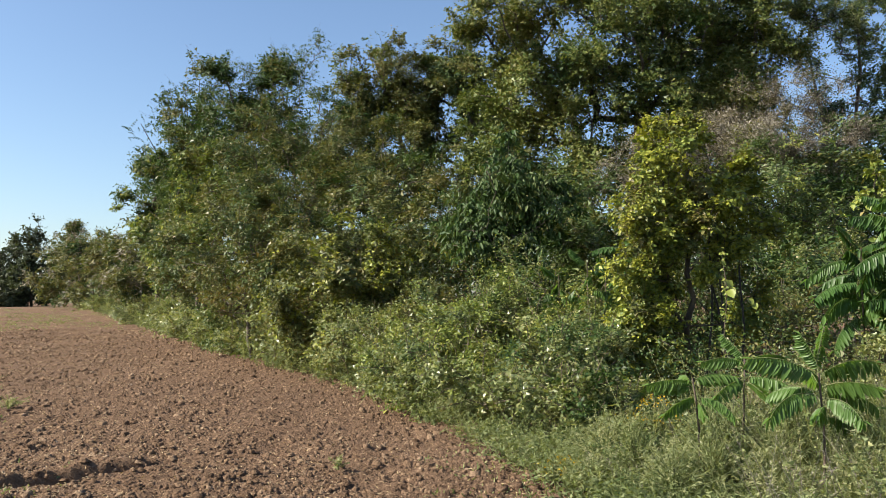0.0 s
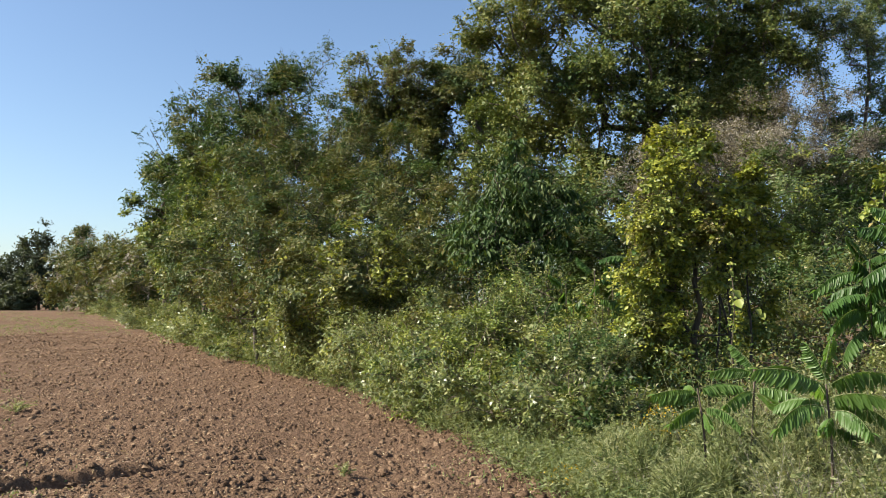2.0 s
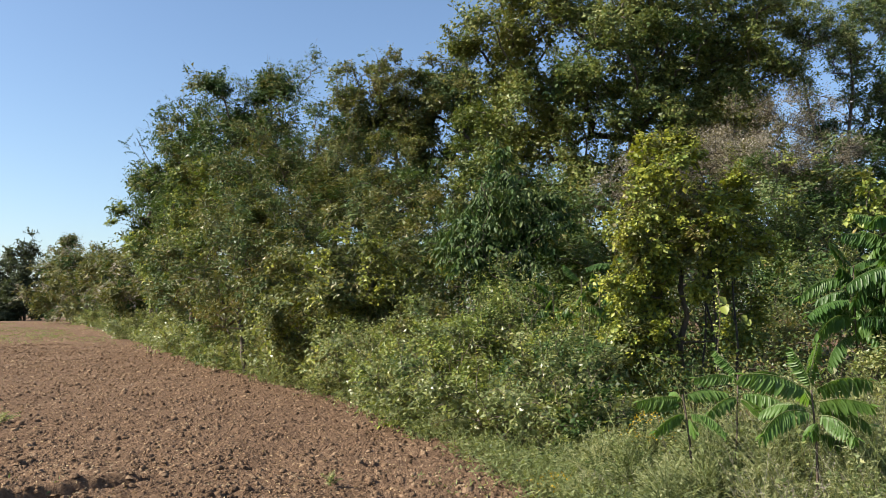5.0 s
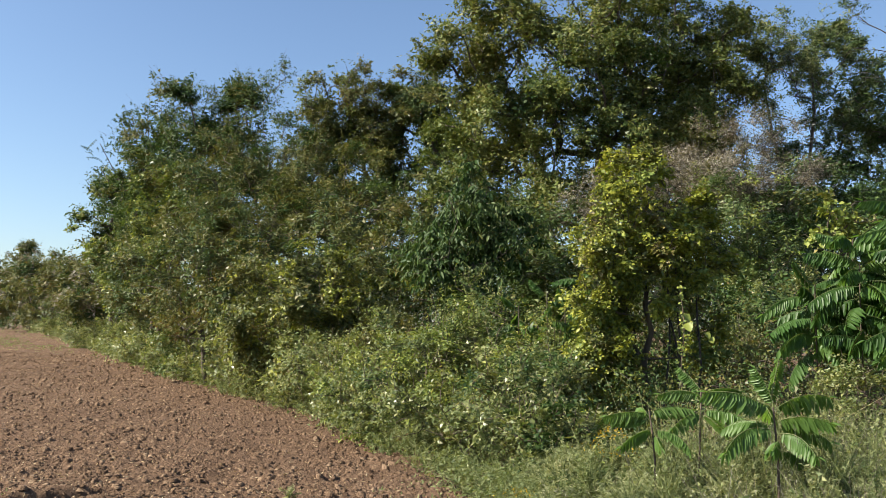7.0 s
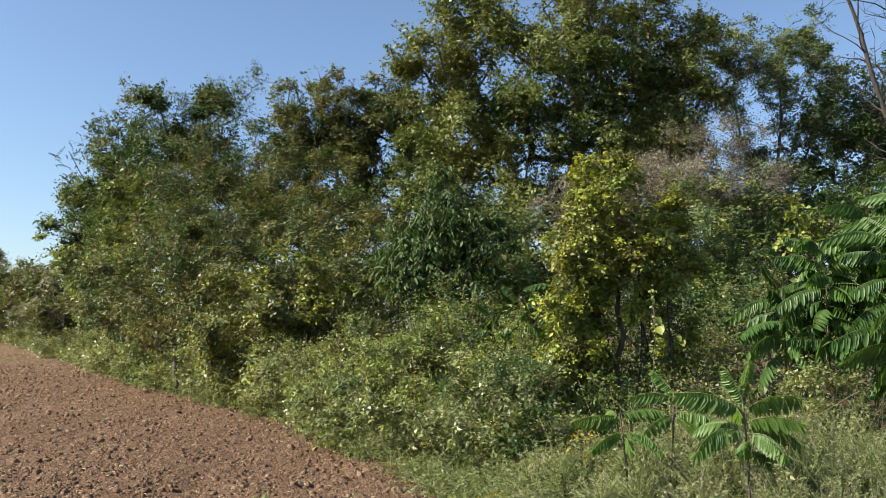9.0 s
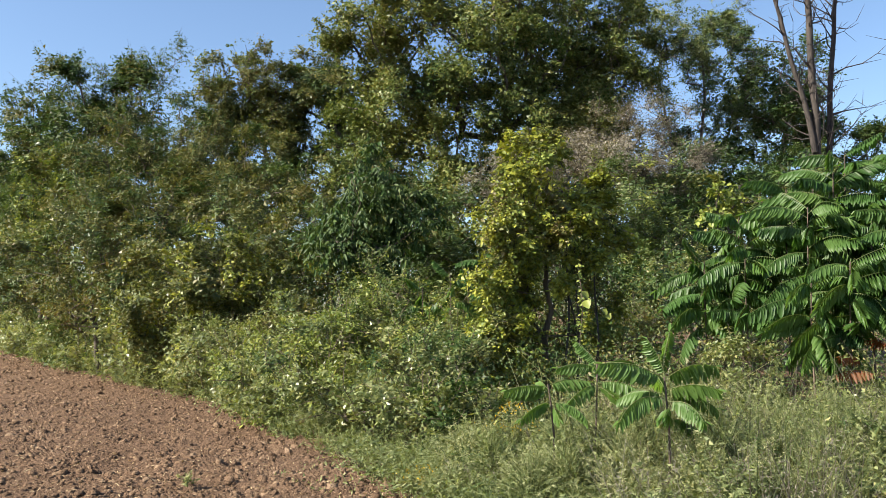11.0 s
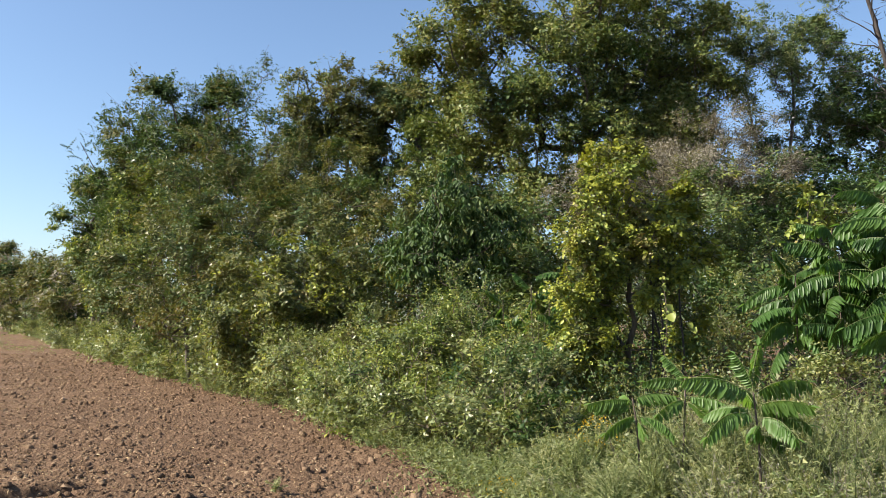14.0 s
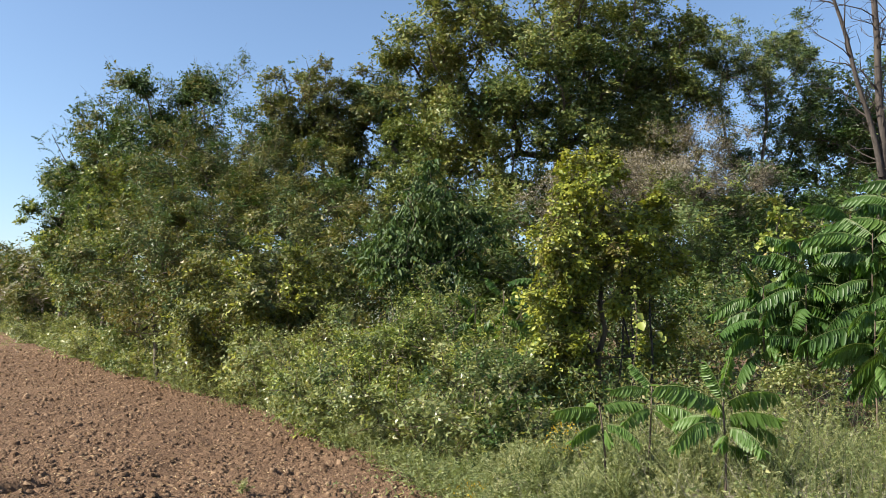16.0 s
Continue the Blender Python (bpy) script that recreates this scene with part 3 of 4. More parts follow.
def build_brambles():
    # extra lime leaves put the brightness of full sun into the mounds' colour
    lit_mix = [(M_BRAMBLE, 0.46), (M_LIME, 0.34), (M_MID, 0.12), (M_OLIVE, 0.08)]
    # dark leaves paint in the shaded recess on the front mounds
    shade_mix = [(M_BRAMBLE, 0.5), (M_DARK, 0.35), (M_MID, 0.15)]
    mixed = [(M_BRAMBLE, 0.6), (M_WEED, 0.2), (M_OLIVE, 0.2)]
    for x, y, r, h, m in ((1.5, 8.7, 0.6, 0.75, shade_mix), (0.75, 9.6, 0.75, 0.8, mixed), (1.6, 10.2, 0.85, 1.15, shade_mix), (0.2, 11.2, 0.9, 1.05, lit_mix), (1.4, 11.8, 1.1, 1.65, lit_mix),
                          (0.3, 12.9, 1.0, 1.5, lit_mix), (2.2, 13.0, 1.1, 1.9, lit_mix), (-0.7, 13.4, 0.9, 1.05, mixed), (1.2, 14.2, 1.2, 2.05, lit_mix), 
                          (2.0, 11.0, 0.5, 1.3, mixed), (4.9, 8.3, 0.6, 0.95, mixed), (5.6, 7.6, 0.6, 0.9, mixed), (4.2, 8.5, 0.6, 0.8, mixed), (6.4, 7.2, 0.7, 0.95, mixed), (0.9, 12.6, 1.0, 1.6, lit_mix), (2.9, 14.4, 1.0, 2.2, lit_mix), (0.1, 14.4, 1.0, 1.75, lit_mix), (2.3, 11.9, 0.7, 1.5, lit_mix), (-0.9, 15.0, 0.9, 1.3, mixed), (1.9, 15.2, 1.1, 2.3, lit_mix)):
        bramble(x, y, r, h, int(6600 * r * r + 4400), m, "bramble mound with small toothed leaves", 0.06)
    for y in (14.8, 15.9, 17.1, 18.4, 19.8, 21.3, 23, 25, 27.3, 30, 33, 36.5, 41, 46, 51, 60, 70, 84, 100, 120, 142, 165):
        r = 0.85 + y * 0.018
        bramble(float(edge(y)) + r * 0.8, y, r, 0.85 + y * 0.017, 7500, mixed, "pale green bramble mound leaning over the field edge", 0.052 + y * 0.0012)


build_brambles()


def build_weed_mounds():
    """Low bushy weeds that cover the near bank in rounded, uneven tufts."""
    kinds = (([(M_WEED, 0.7), (M_BRAMBLE, 0.3)], "low bushy grey-green weed on the bank"), ([(M_BRAMBLE, 0.6), (M_MID, 0.4)], "low dark green leafy weed on the bank"),
             ([(M_WEED, 0.5), (M_PLUME, 0.5)], "pale feathery weed going to seed"), ([(M_MID, 0.6), (M_WEED, 0.4)], "fresh green weed tuft on the bank"))
    for i in range(84):
        y = float(RNG.uniform(4.7, 8.2))
        off = float(RNG.uniform(0.0, 1.0) ** 0.9 * 5.4)
        mats, label = kinds[int(RNG.integers(0, 4))]
        r = float(RNG.uniform(0.18, 0.36))
        h = (0.20 + 0.42 * min(max(off - 0.1, 0) / 1.2, 1.0)) * float(RNG.uniform(0.65, 1.35))
        x = float(edge(y)) + 0.25 + off
        plant("weed_mound", label, "weed", [(x, y, h * 0.5, r, r, h * 0.5), (x + r * 0.5, y - r * 0.3, h * 0.4, r * 0.6, r * 0.6, h * 0.4), (x - r * 0.5, y + r * 0.2, h * 0.45, r * 0.6, r * 0.6, h * 0.45)],
              0.042, mats, 1700, 60, 0.085, trunk_r=0.007, bark=M_WEED, width=0.38, droop=0.4, inner=0.6, group="low weeds on the bank", sprays=0.7, flat=0.9, slim=True, trunk_top=0.4)


build_weed_mounds()


def build_near_shrubs():
    plant("vine_column", "tall shrub smothered in yellowing vine leaves", SHRUB,
          [(3.05, 11.2, 3.45, 0.42, 0.5, 0.6), (3.5, 11.3, 3.15, 0.55, 0.6, 0.6), (4.1, 11.4, 2.85, 0.5, 0.6, 0.55), (2.8, 11.0, 2.7, 0.42, 0.5, 0.7), (3.3, 11.1, 2.4, 0.5, 0.5, 0.7),
           (4.1, 11.6, 2.15, 0.5, 0.5, 0.5), (2.7, 11.0, 1.8, 0.42, 0.5, 0.7), (2.6, 10.9, 1.0, 0.42, 0.45, 0.7), (4.4, 11.6, 2.5, 0.3, 0.4, 0.45), (2.95, 10.9, 0.6, 0.4, 0.4, 0.55), (3.0, 11.2, 1.5, 0.4, 0.4, 0.7), (4.5, 11.7, 1.5, 0.35, 0.4, 0.6)],
          0.068, [(M_YELLOW, 0.52), (M_LIME, 0.13), (M_OLIVE, 0.35)], 46000, 760, 0.16, base=(3.4, 11.4, 0), trunk_r=0.05, width=0.62, droop=0.6, inner=0.6, flat=0.8, sprays=0.6, bough=1.2)
    for x, lean_x, h in ((3.55, 0.2, 2.6), (3.75, 0.1, 2.4), (3.3, -0.2, 2.5), (4.0, 0.15, 2.2), (3.9, -0.25, 2.3)):
        root = thing("sapling_stem", "thin dark stem in the hollow under the vines", "stem", (x, 11.0, 0), "stems under the vines")
        t = np.linspace(0, 1, 9)
        part("stem", stem_mesh("stem", np.stack([lean_x * t + 0.03 * np.sin(t * 8 + x), 0.3 * t, h * t], -1), 0.02 * (1 - 0.5 * t), M_DEAD, 6), root)
        A = np.stack([lean_x * t[3:8], 0.3 * t[3:8], h * t[3:8]], -1)
        tagged(part("twig", tube_mesh("twig", A, A + RNG.normal(size=(5, 3)) * [0.25, 0.15, 0.05] + [0, 0, 0.22], np.full(5, 0.007), np.full(5, 0.003), M_DEAD, 4), root), kind="stuff")
    plant("pale_sapling", "slim sapling with large pale yellow-green leaves", SHRUB,
          [(6.9, 13, 3.45, 0.28, 0.3, 0.4), (7.3, 13.2, 3.0, 0.35, 0.3, 0.4), (7.8, 13.5, 3.4, 0.25, 0.3, 0.4), (7.1, 13.1, 2.5, 0.3, 0.3, 0.4)],
          0.066, [(M_LIME, 0.85), (M_POPLAR, 0.15)], 800, 60, 0.16, base=(7.2, 13.3, 0), trunk_r=0.03, width=0.8, droop=0.5, fine=True, inner=0.3, sprays=0.4, trunk_top=0.8)
    plant("privet_shrub", "shaded green shrub behind the vine-clad shrub", SHRUB,
          [(3.2, 17.6, 1.7, 1.3, 1.1, 1.7), (5.2, 17.8, 1.9, 1.4, 1.1, 1.9), (7.0, 18.6, 2.0, 1.4, 1.1, 1.9), (4.2, 18.6, 3.0, 1.3, 1.0, 1.4), (5.8, 19.4, 3.0, 1.4, 1.0, 1.4), (8.3, 19.6, 2.6, 1.4, 1.0, 2.3), (9.6, 19.8, 3.4, 1.3, 1.0, 1.8)],
          0.1, [(M_DARK, 0.4), (M_MID, 0.4), (M_OLIVE, 0.2)], 48000, 620, 0.34, base=(4.8, 18.2, 0), trunk_r=0.05, inner=0.4, sprays=0.4)
    plant("vine_mound", "rounded shrub under a curtain of small olive leaves", SHRUB,
          [(-1.9, 17.0, 1.9, 1.3, 1.1, 1.4), (-0.7, 17.4, 2.1, 1.0, 1.0, 1.25), (-2.9, 17.8, 2.0, 1.0, 1.1, 1.3), (-1.6, 16.6, 1.0, 1.1, 0.8, 0.9), (-0.2, 17.6, 1.3, 0.9, 0.8, 1.0)],
          0.075, [(M_OLIVE, 0.65), (M_YELLOW, 0.13), (M_BRAMBLE, 0.22)], 46000, 520, 0.25, base=(-1.6, 17.6, 0), trunk_r=0.06, width=0.65, droop=0.6, inner=0.72, sprays=0.5)
    plant("broadleaf_sapling", "dark green sapling with long drooping leaves", SHRUB,
          [(1.25, 16.0, 3.8, 0.55, 0.6, 1.1), (1.9, 16.3, 3.0, 0.65, 0.7, 1.0), (0.95, 16.0, 2.9, 0.6, 0.7, 1.0), (1.5, 15.9, 2.0, 0.9, 0.8, 0.9), (1.2, 16.0, 1.4, 0.8, 0.7, 0.8)],
          0.092, [(M_DARK, 0.7), (M_MID, 0.3)], 18000, 300, 0.3, base=(1.4, 16.2, 0), trunk_r=0.05, width=0.36, droop=1.6, fine=True, inner=0.4, sprays=0.4)
    plant("olive_shrub", "dense olive-green shrub with fine twigs", SHRUB,
          [(-4.6, 20.2, 2.0, 1.3, 1.2, 1.6), (-5.9, 22.4, 2.3, 1.5, 1.4, 1.9), (-3.6, 20.5, 2.5, 1.1, 1.1, 1.3), (-7.2, 25, 2.6, 1.5, 1.5, 2.2), (-5.0, 21, 3.4, 1.2, 1.2, 1.1)],
          0.08, [(M_OLIVE, 0.55), (M_MID, 0.3), (M_BRAMBLE, 0.15)], 46000, 520, 0.3, base=(-5, 21.5, 0), trunk_r=0.06, droop=0.4, inner=0.65, sprays=0.5)
    plant("hazel_shrub", "mixed green shrub in the middle of the thicket", SHRUB,
          [(-0.2, 21, 2.6, 1.5, 1.4, 1.6), (1.6, 21, 3.0, 1.4, 1.3, 1.6), (3.4, 21, 2.8, 1.5, 1.3, 1.8), (-2.0, 22, 3.1, 1.6, 1.4, 1.9), (2.8, 19, 2.4, 1.2, 1.2, 1.4), (-0.2, 23, 4.4, 1.3, 1.2, 1.5), (1.4, 24, 4.6, 1.2, 1.2, 1.4), (3.2, 20.5, 3.6, 1.2, 1.2, 1.5), (4.0, 22, 4.3, 1.3, 1.2, 1.5)],
          0.1, [(M_MID, 0.4), (M_OLIVE, 0.45), (M_LIME, 0.15)], 54000, 600, 0.32, base=(0.6, 21.5, 0), trunk_r=0.06, droop=0.5, inner=0.6, sprays=0.4)
    plant("dogwood_shrub", "brown-leaved shrub under the tall trees", SHRUB,
          [(-4.0, 26, 4.2, 1.9, 1.6, 1.8), (-1.5, 26, 4.2, 1.8, 1.6, 1.8), (-6.5, 27, 4.6, 1.8, 1.6, 2.0), (-5, 25, 3.0, 2.0, 1.4, 1.6), (-1.5, 27, 5.5, 1.3, 1.3, 1.6), (0.4, 27, 3.6, 1.4, 1.3, 1.4), (1.9, 27, 4.8, 1.1, 1.2, 1.4)],
          0.1, [(M_OLIVE, 0.65), (M_DARK, 0.35)], 72000, 700, 0.42, base=(-4, 26.5, 0), trunk_r=0.08, droop=0.5, inner=0.3, sprays=0.5, width=0.4)
    plant("dark_brush", "leafy brush and dry weeds beside the vine-clad shrub", SHRUB,
          [(4.9, 10.6, 0.55, 0.9, 0.8, 0.6), (5.9, 11.5, 0.95, 1.1, 0.9, 0.9), (6.9, 12.5, 1.3, 1.3, 1.1, 1.1), (4.4, 9.6, 0.4, 0.8, 0.7, 0.45), (8.6, 13, 1.6, 1.5, 1.2, 1.3), (5.2, 12.2, 1.5, 0.8, 0.8, 0.9), (7.2, 14, 1.7, 1.2, 1, 1.3), (8.8, 15, 1.9, 1.3, 1, 1.4), (6.0, 13.6, 1.5, 1, 1, 1.3), (10.4, 14.4, 1.6, 1.3, 1, 1.3), (4.2, 15.5, 1.4, 1.3, 1.1, 1.3), (5.4, 16.5, 1.6, 1.3, 1.1, 1.4)],
          0.052, [(M_BRAMBLE, 0.35), (M_OLIVE, 0.3), (M_WEED, 0.2), (M_DRY, 0.15)], 62000, 560, 0.26, base=(6, 12, 0), trunk_r=0.03, inner=0.6, sprays=0.6, slim=True)
    plant("seedhead_bush", "tall grey-brown bush of dry seed heads", SHRUB,
          [(6.3, 20.5, 4.9, 1.7, 1.5, 1.4), (8.2, 20.5, 5.6, 1.6, 1.5, 1.3), (9.5, 20.6, 5.4, 1.3, 1.2, 1.4), (4.8, 20, 4.4, 1.2, 1.2, 1.3), (7, 20, 4.0, 2.0, 1.4, 1.2)],
          0.054, [(M_DRY, 0.85), (M_OLIVE, 0.15)], 96000, 980, 0.3, base=(7, 21, 0), trunk_r=0.07, bark=M_DEAD, width=0.45, droop=0.0, inner=0.3, flat=1.0, sprays=0.9, bough=1.2)
    plant("locust_sapling", "bright green sapling with feathery leaves", SHRUB,
          [(7.6, 17.8, 4.1, 1.0, 1.0, 1.0), (8.2, 18, 3.2, 1.0, 1.0, 1.0), (7.2, 17.6, 3.0, 0.8, 0.8, 0.9)],
          0.08, [(M_MID, 0.7), (M_LIME, 0.3)], 14000, 190, 0.3, base=(7.9, 18, 0), trunk_r=0.05, width=0.4, inner=0.4, sprays=0.5)
    plant("elder_shrub", "dark leafy elder filling the hedgerow", SHRUB,
          [(9.4, 20.5, 2.4, 1.5, 1.3, 2.2), (10.4, 22, 4.0, 1.5, 1.3, 1.7), (9.2, 18.6, 2.0, 1.2, 1.2, 1.9), (12.0, 23.5, 4.4, 1.6, 1.4, 1.9), (11, 20, 2.4, 1.5, 1.3, 1.8), (13.4, 23, 3.4, 1.6, 1.4, 2.2)],
          0.11, [(M_DARK, 0.45), (M_MID, 0.4), (M_OLIVE, 0.15)], 40000, 460, 0.36, base=(10.4, 21, 0), trunk_r=0.06, inner=0.4, sprays=0.4)
    plant("buckthorn_shrub", "dark green shrub behind the sumac clump", SHRUB,
          [(11.6, 22, 4.2, 2.0, 1.6, 2.0), (13.6, 24, 4.4, 2.2, 1.6, 2.4), (16.2, 25, 4.6, 2.4, 1.8, 2.4), (9.8, 16, 2.4, 1.6, 1.4, 1.8), (12, 18, 2.8, 1.8, 1.5, 2.0), (11, 15, 1.8, 1.6, 1.4, 1.6), (14, 19, 3.0, 2.0, 1.6, 2.2), (6.4, 15.4, 1.8, 1.3, 1.2, 1.3)],
          0.1, [(M_DARK, 0.5), (M_MID, 0.3), (M_OLIVE, 0.2)], 60000, 620, 0.36, base=(11, 16.6, 0), trunk_r=0.06, inner=0.55, sprays=0.4)


build_near_shrubs()


def build_trees():
    plant("poplar_tree", "very tall poplar with yellow-tinged autumn leaves", TREE,
          [(4.2, 28, 8.4, 2.7, 2.4, 4.4), (5.8, 28, 11.6, 2.6, 2.4, 3.8), (7.6, 28.5, 12, 3.2, 2.6, 4.4), (10.2, 29.5, 10.2, 2.6, 2.4, 4.6), (6.0, 27, 5.8, 3.4, 2.0, 2.6), (9.5, 29, 6.8, 2.8, 2.0, 2.8),
           (2.9, 27.5, 5.2, 1.7, 1.6, 2.4), (2.0, 28, 9.2, 1.6, 1.5, 2.6), (2.7, 27.5, 11.2, 1.7, 1.5, 2.4), (1.6, 28, 6.8, 1.4, 1.4, 1.8), (3.6, 28, 12.2, 1.7, 1.7, 2.4), (11, 29, 7.4, 2, 2, 2.4), (11.3, 29, 10.8, 1.5, 1.7, 3.2), (9.6, 28.4, 8.6, 2.2, 1.8, 2.4), (10.4, 29, 12.6, 1.7, 1.7, 2.4), (7.4, 27.5, 8.8, 2.8, 2.2, 3.0)],
          0.096, [(M_POPLAR, 0.86), (M_DARK, 0.14)], 285000, 2600, 0.5, base=(7.2, 29.5, 0), trunk_r=0.42, width=0.85, droop=0.5, inner=0.35, trunk_top=0.7, sprays=0.3, flat=0.85, bough=1.2)
    plant("ash_tree", "green hedgerow tree with an open upright crown", TREE,
          [(0.5, 38, 12.2, 1.5, 1.6, 2.7), (-0.2, 38, 11.8, 1.2, 1.3, 2.0), (1.7, 38, 10.2, 1.5, 1.6, 2.6), (-0.7, 38.5, 9.6, 1.2, 1.4, 2.2), (2.5, 37, 6.6, 1.4, 1.6, 2.2), (0.0, 38, 5.0, 1.3, 1.4, 1.2), (2.8, 38, 9.2, 1.2, 1.4, 1.9), (1.6, 38, 5.6, 1.1, 1.2, 1.2)],
          0.14, [(M_MID, 0.55), (M_OLIVE, 0.45)], 68000, 720, 0.42, base=(1.1, 38.5, 0), trunk_r=0.2, inner=0.4, trunk_top=0.75)
    plant("hornbeam_tree", "dark tree closing the back of the hedgerow", TREE,
          [(-9.6, 44, 6.0, 2.2, 1.6, 3.0), (-7.6, 44, 9.4, 2.0, 1.6, 2.4), (-5.4, 44, 10.2, 1.6, 1.4, 2.0), (-6.6, 44, 6.6, 2.2, 1.6, 3.4), (-3.6, 44, 6.4, 2.2, 1.6, 3.4), (-1.4, 44, 8.8, 1.6, 1.4, 1.8), (3.0, 44, 6.0, 1.9, 1.6, 3.2), (2.0, 44, 10.4, 1.6, 1.4, 1.6), (-1.2, 44, 4.4, 1.5, 1.4, 2.6)],
          0.2, [(M_DARK, 0.7), (M_OLIVE, 0.3)], 42000, 560, 0.6, base=(-4, 44.5, 0), trunk_r=0.2, inner=0.2, sprays=0.3)
    plant("box_elder", "yellow-brown tree with forked dark limbs", TREE,
          [(-1.9, 37, 11.2, 1.2, 1.4, 2.7), (-2.6, 37, 12.2, 1.2, 1.3, 1.8), (-0.9, 37.2, 11.4, 1.0, 1.2, 2.0), (-3.9, 37.5, 11.6, 1.1, 1.3, 1.4), (-3.2, 37.5, 10.6, 1.2, 1.4, 2.2), (-4.6, 37.5, 9.8, 1.3, 1.5, 2.1), (-1.3, 37, 8.0, 1.1, 1.4, 2.0), (-4.8, 37, 7.6, 1.6, 1.5, 2.0), (-3, 37, 6.6, 1.6, 1.4, 1.8)],
          0.13, [(M_OLIVE, 0.7), (M_POPLAR, 0.3)], 62000, 720, 0.40, base=(-2.2, 37.5, 0), trunk_r=0.26, inner=0.3, trunk_top=0.5, sprays=0.4)
    plant("wispy_tree", "thin open-crowned tree with sparse small leaves", TREE,
          [(-6.0, 40, 13.8, 1.3, 1.2, 1.5), (-7.2, 40, 12.8, 1.2, 1.2, 1.2), (-8.8, 40, 12.4, 1.3, 1.1, 0.8), (-9.8, 40, 11.4, 1.2, 1.1, 0.8)],
          0.09, M_MID, 4200, 240, 0.3, base=(-6.3, 40, 0), trunk_r=0.055, inner=0.2, trunk_top=0.75, lean=0.8, sprays=0.9)
    plant("locust_tree", "feathery dark green locust above the shrubs", TREE,
          [(-3.2, 30, 7.2, 1.8, 1.6, 1.9), (-4.8, 30.5, 7.0, 1.8, 1.6, 2.0), (-2.2, 30, 5.4, 1.6, 1.5, 1.7), (-6.4, 31, 8.0, 1.8, 1.5, 1.9), (-5, 30, 5, 1.8, 1.4, 1.6), (-0.9, 31, 5, 1.4, 1.4, 1.6)],
          0.09, [(M_DARK, 0.5), (M_OLIVE, 0.3), (M_MID, 0.2)], 76000, 680, 0.42, base=(-4, 30.5, 0), trunk_r=0.14, width=0.45, inner=0.3, sprays=0.5)
    plant("walnut_tree", "broad leafy tree overhanging the field edge", TREE,
          [(-9.5, 35, 9.0, 2.2, 2.0, 2.2), (-11.8, 38, 9.0, 2.2, 2.0, 2.4), (-8, 34, 7.2, 2.2, 1.8, 2.2), (-11.5, 36.5, 5.8, 1.9, 1.8, 2.4), (-7.4, 35, 9.8, 1.8, 1.8, 1.8), (-12.6, 38.5, 6.6, 1.6, 1.6, 2.0)],
          0.14, [(M_MID, 0.4), (M_DARK, 0.3), (M_OLIVE, 0.3)], 76000, 680, 0.5, base=(-9.6, 37, 0), trunk_r=0.2, inner=0.35, droop=0.6, width=0.5, sprays=0.5, shoot=1.4)
    plant("vine_tree", "small tree draped in lime-green vines", TREE,
          [(-8.4, 30.5, 6.0, 1.2, 1.2, 1.8), (-9.8, 31.5, 5.2, 1.3, 1.4, 1.9), (-7.4, 30, 4.6, 1.3, 1.4, 1.6), (-8.9, 29.8, 3.0, 1.5, 1.2, 1.6), (-10.6, 32, 3.4, 1.2, 1.2, 1.6)],
          0.11, [(M_LIME, 0.42), (M_MID, 0.28), (M_OLIVE, 0.3)], 46000, 520, 0.33, base=(-9, 31.5, 0), trunk_r=0.1, width=0.7, inner=0.55, sprays=0.4)
    plant("edge_tree", "leafy tree at the bend of the hedgerow", TREE,
          [(-14.7, 44, 8.0, 1.6, 1.8, 2.0), (-15.8, 44, 6.0, 1.6, 1.8, 2.2), (-14, 43, 5.4, 1.8, 1.8, 2.4), (-13.4, 41, 3.6, 1.6, 1.6, 2.0)],
          0.16, [(M_MID, 0.5), (M_LIME, 0.2), (M_DARK, 0.3)], 36000, 360, 0.45, base=(-15, 46, 0), trunk_r=0.15, inner=0.5, sprays=0.5)
    for lobes, leaf, base in (([(-20.6, 58, 6.6, 2.2, 2.4, 2.6), (-19.0, 55, 4.8, 2.2, 2.2, 2.8), (-17.4, 50, 3.4, 1.9, 2.0, 2.4)], 0.18, (-20, 57, 0)),
                              ([(-33, 82, 5.6, 3.2, 3.0, 3.4), (-29.0, 75, 5.0, 2.8, 2.6, 3.2), (-25.6, 68, 4.0, 2.4, 2.4, 2.8)], 0.25, (-30.4, 79, 0)),
                              ([(-57, 127, 7.0, 4.6, 4.0, 6.4), (-48, 112, 6.0, 4.0, 4.0, 5.4), (-40, 98, 4.6, 3.4, 3, 4.4)], 0.32, (-50, 117, 0)),
                              ([(-68, 152, 6.5, 5.5, 5, 7.0), (-79, 175, 6.5, 6, 6, 7), (-62, 138, 6.0, 5, 5, 6.4)], 0.42, (-69, 155, 0))):
        plant("willow_shrub", "brownish willow-like shrub along the field edge", SHRUB, lobes,
              leaf * 1.35, [(M_OLIVE, 0.7), (M_DRY, 0.08), (M_DARK, 0.22)], 24000, 320, leaf * 3, base=base, trunk_r=0.14, inner=0.45, width=0.35, flat=0.9, sprays=0.6, group="willow-like shrubs")
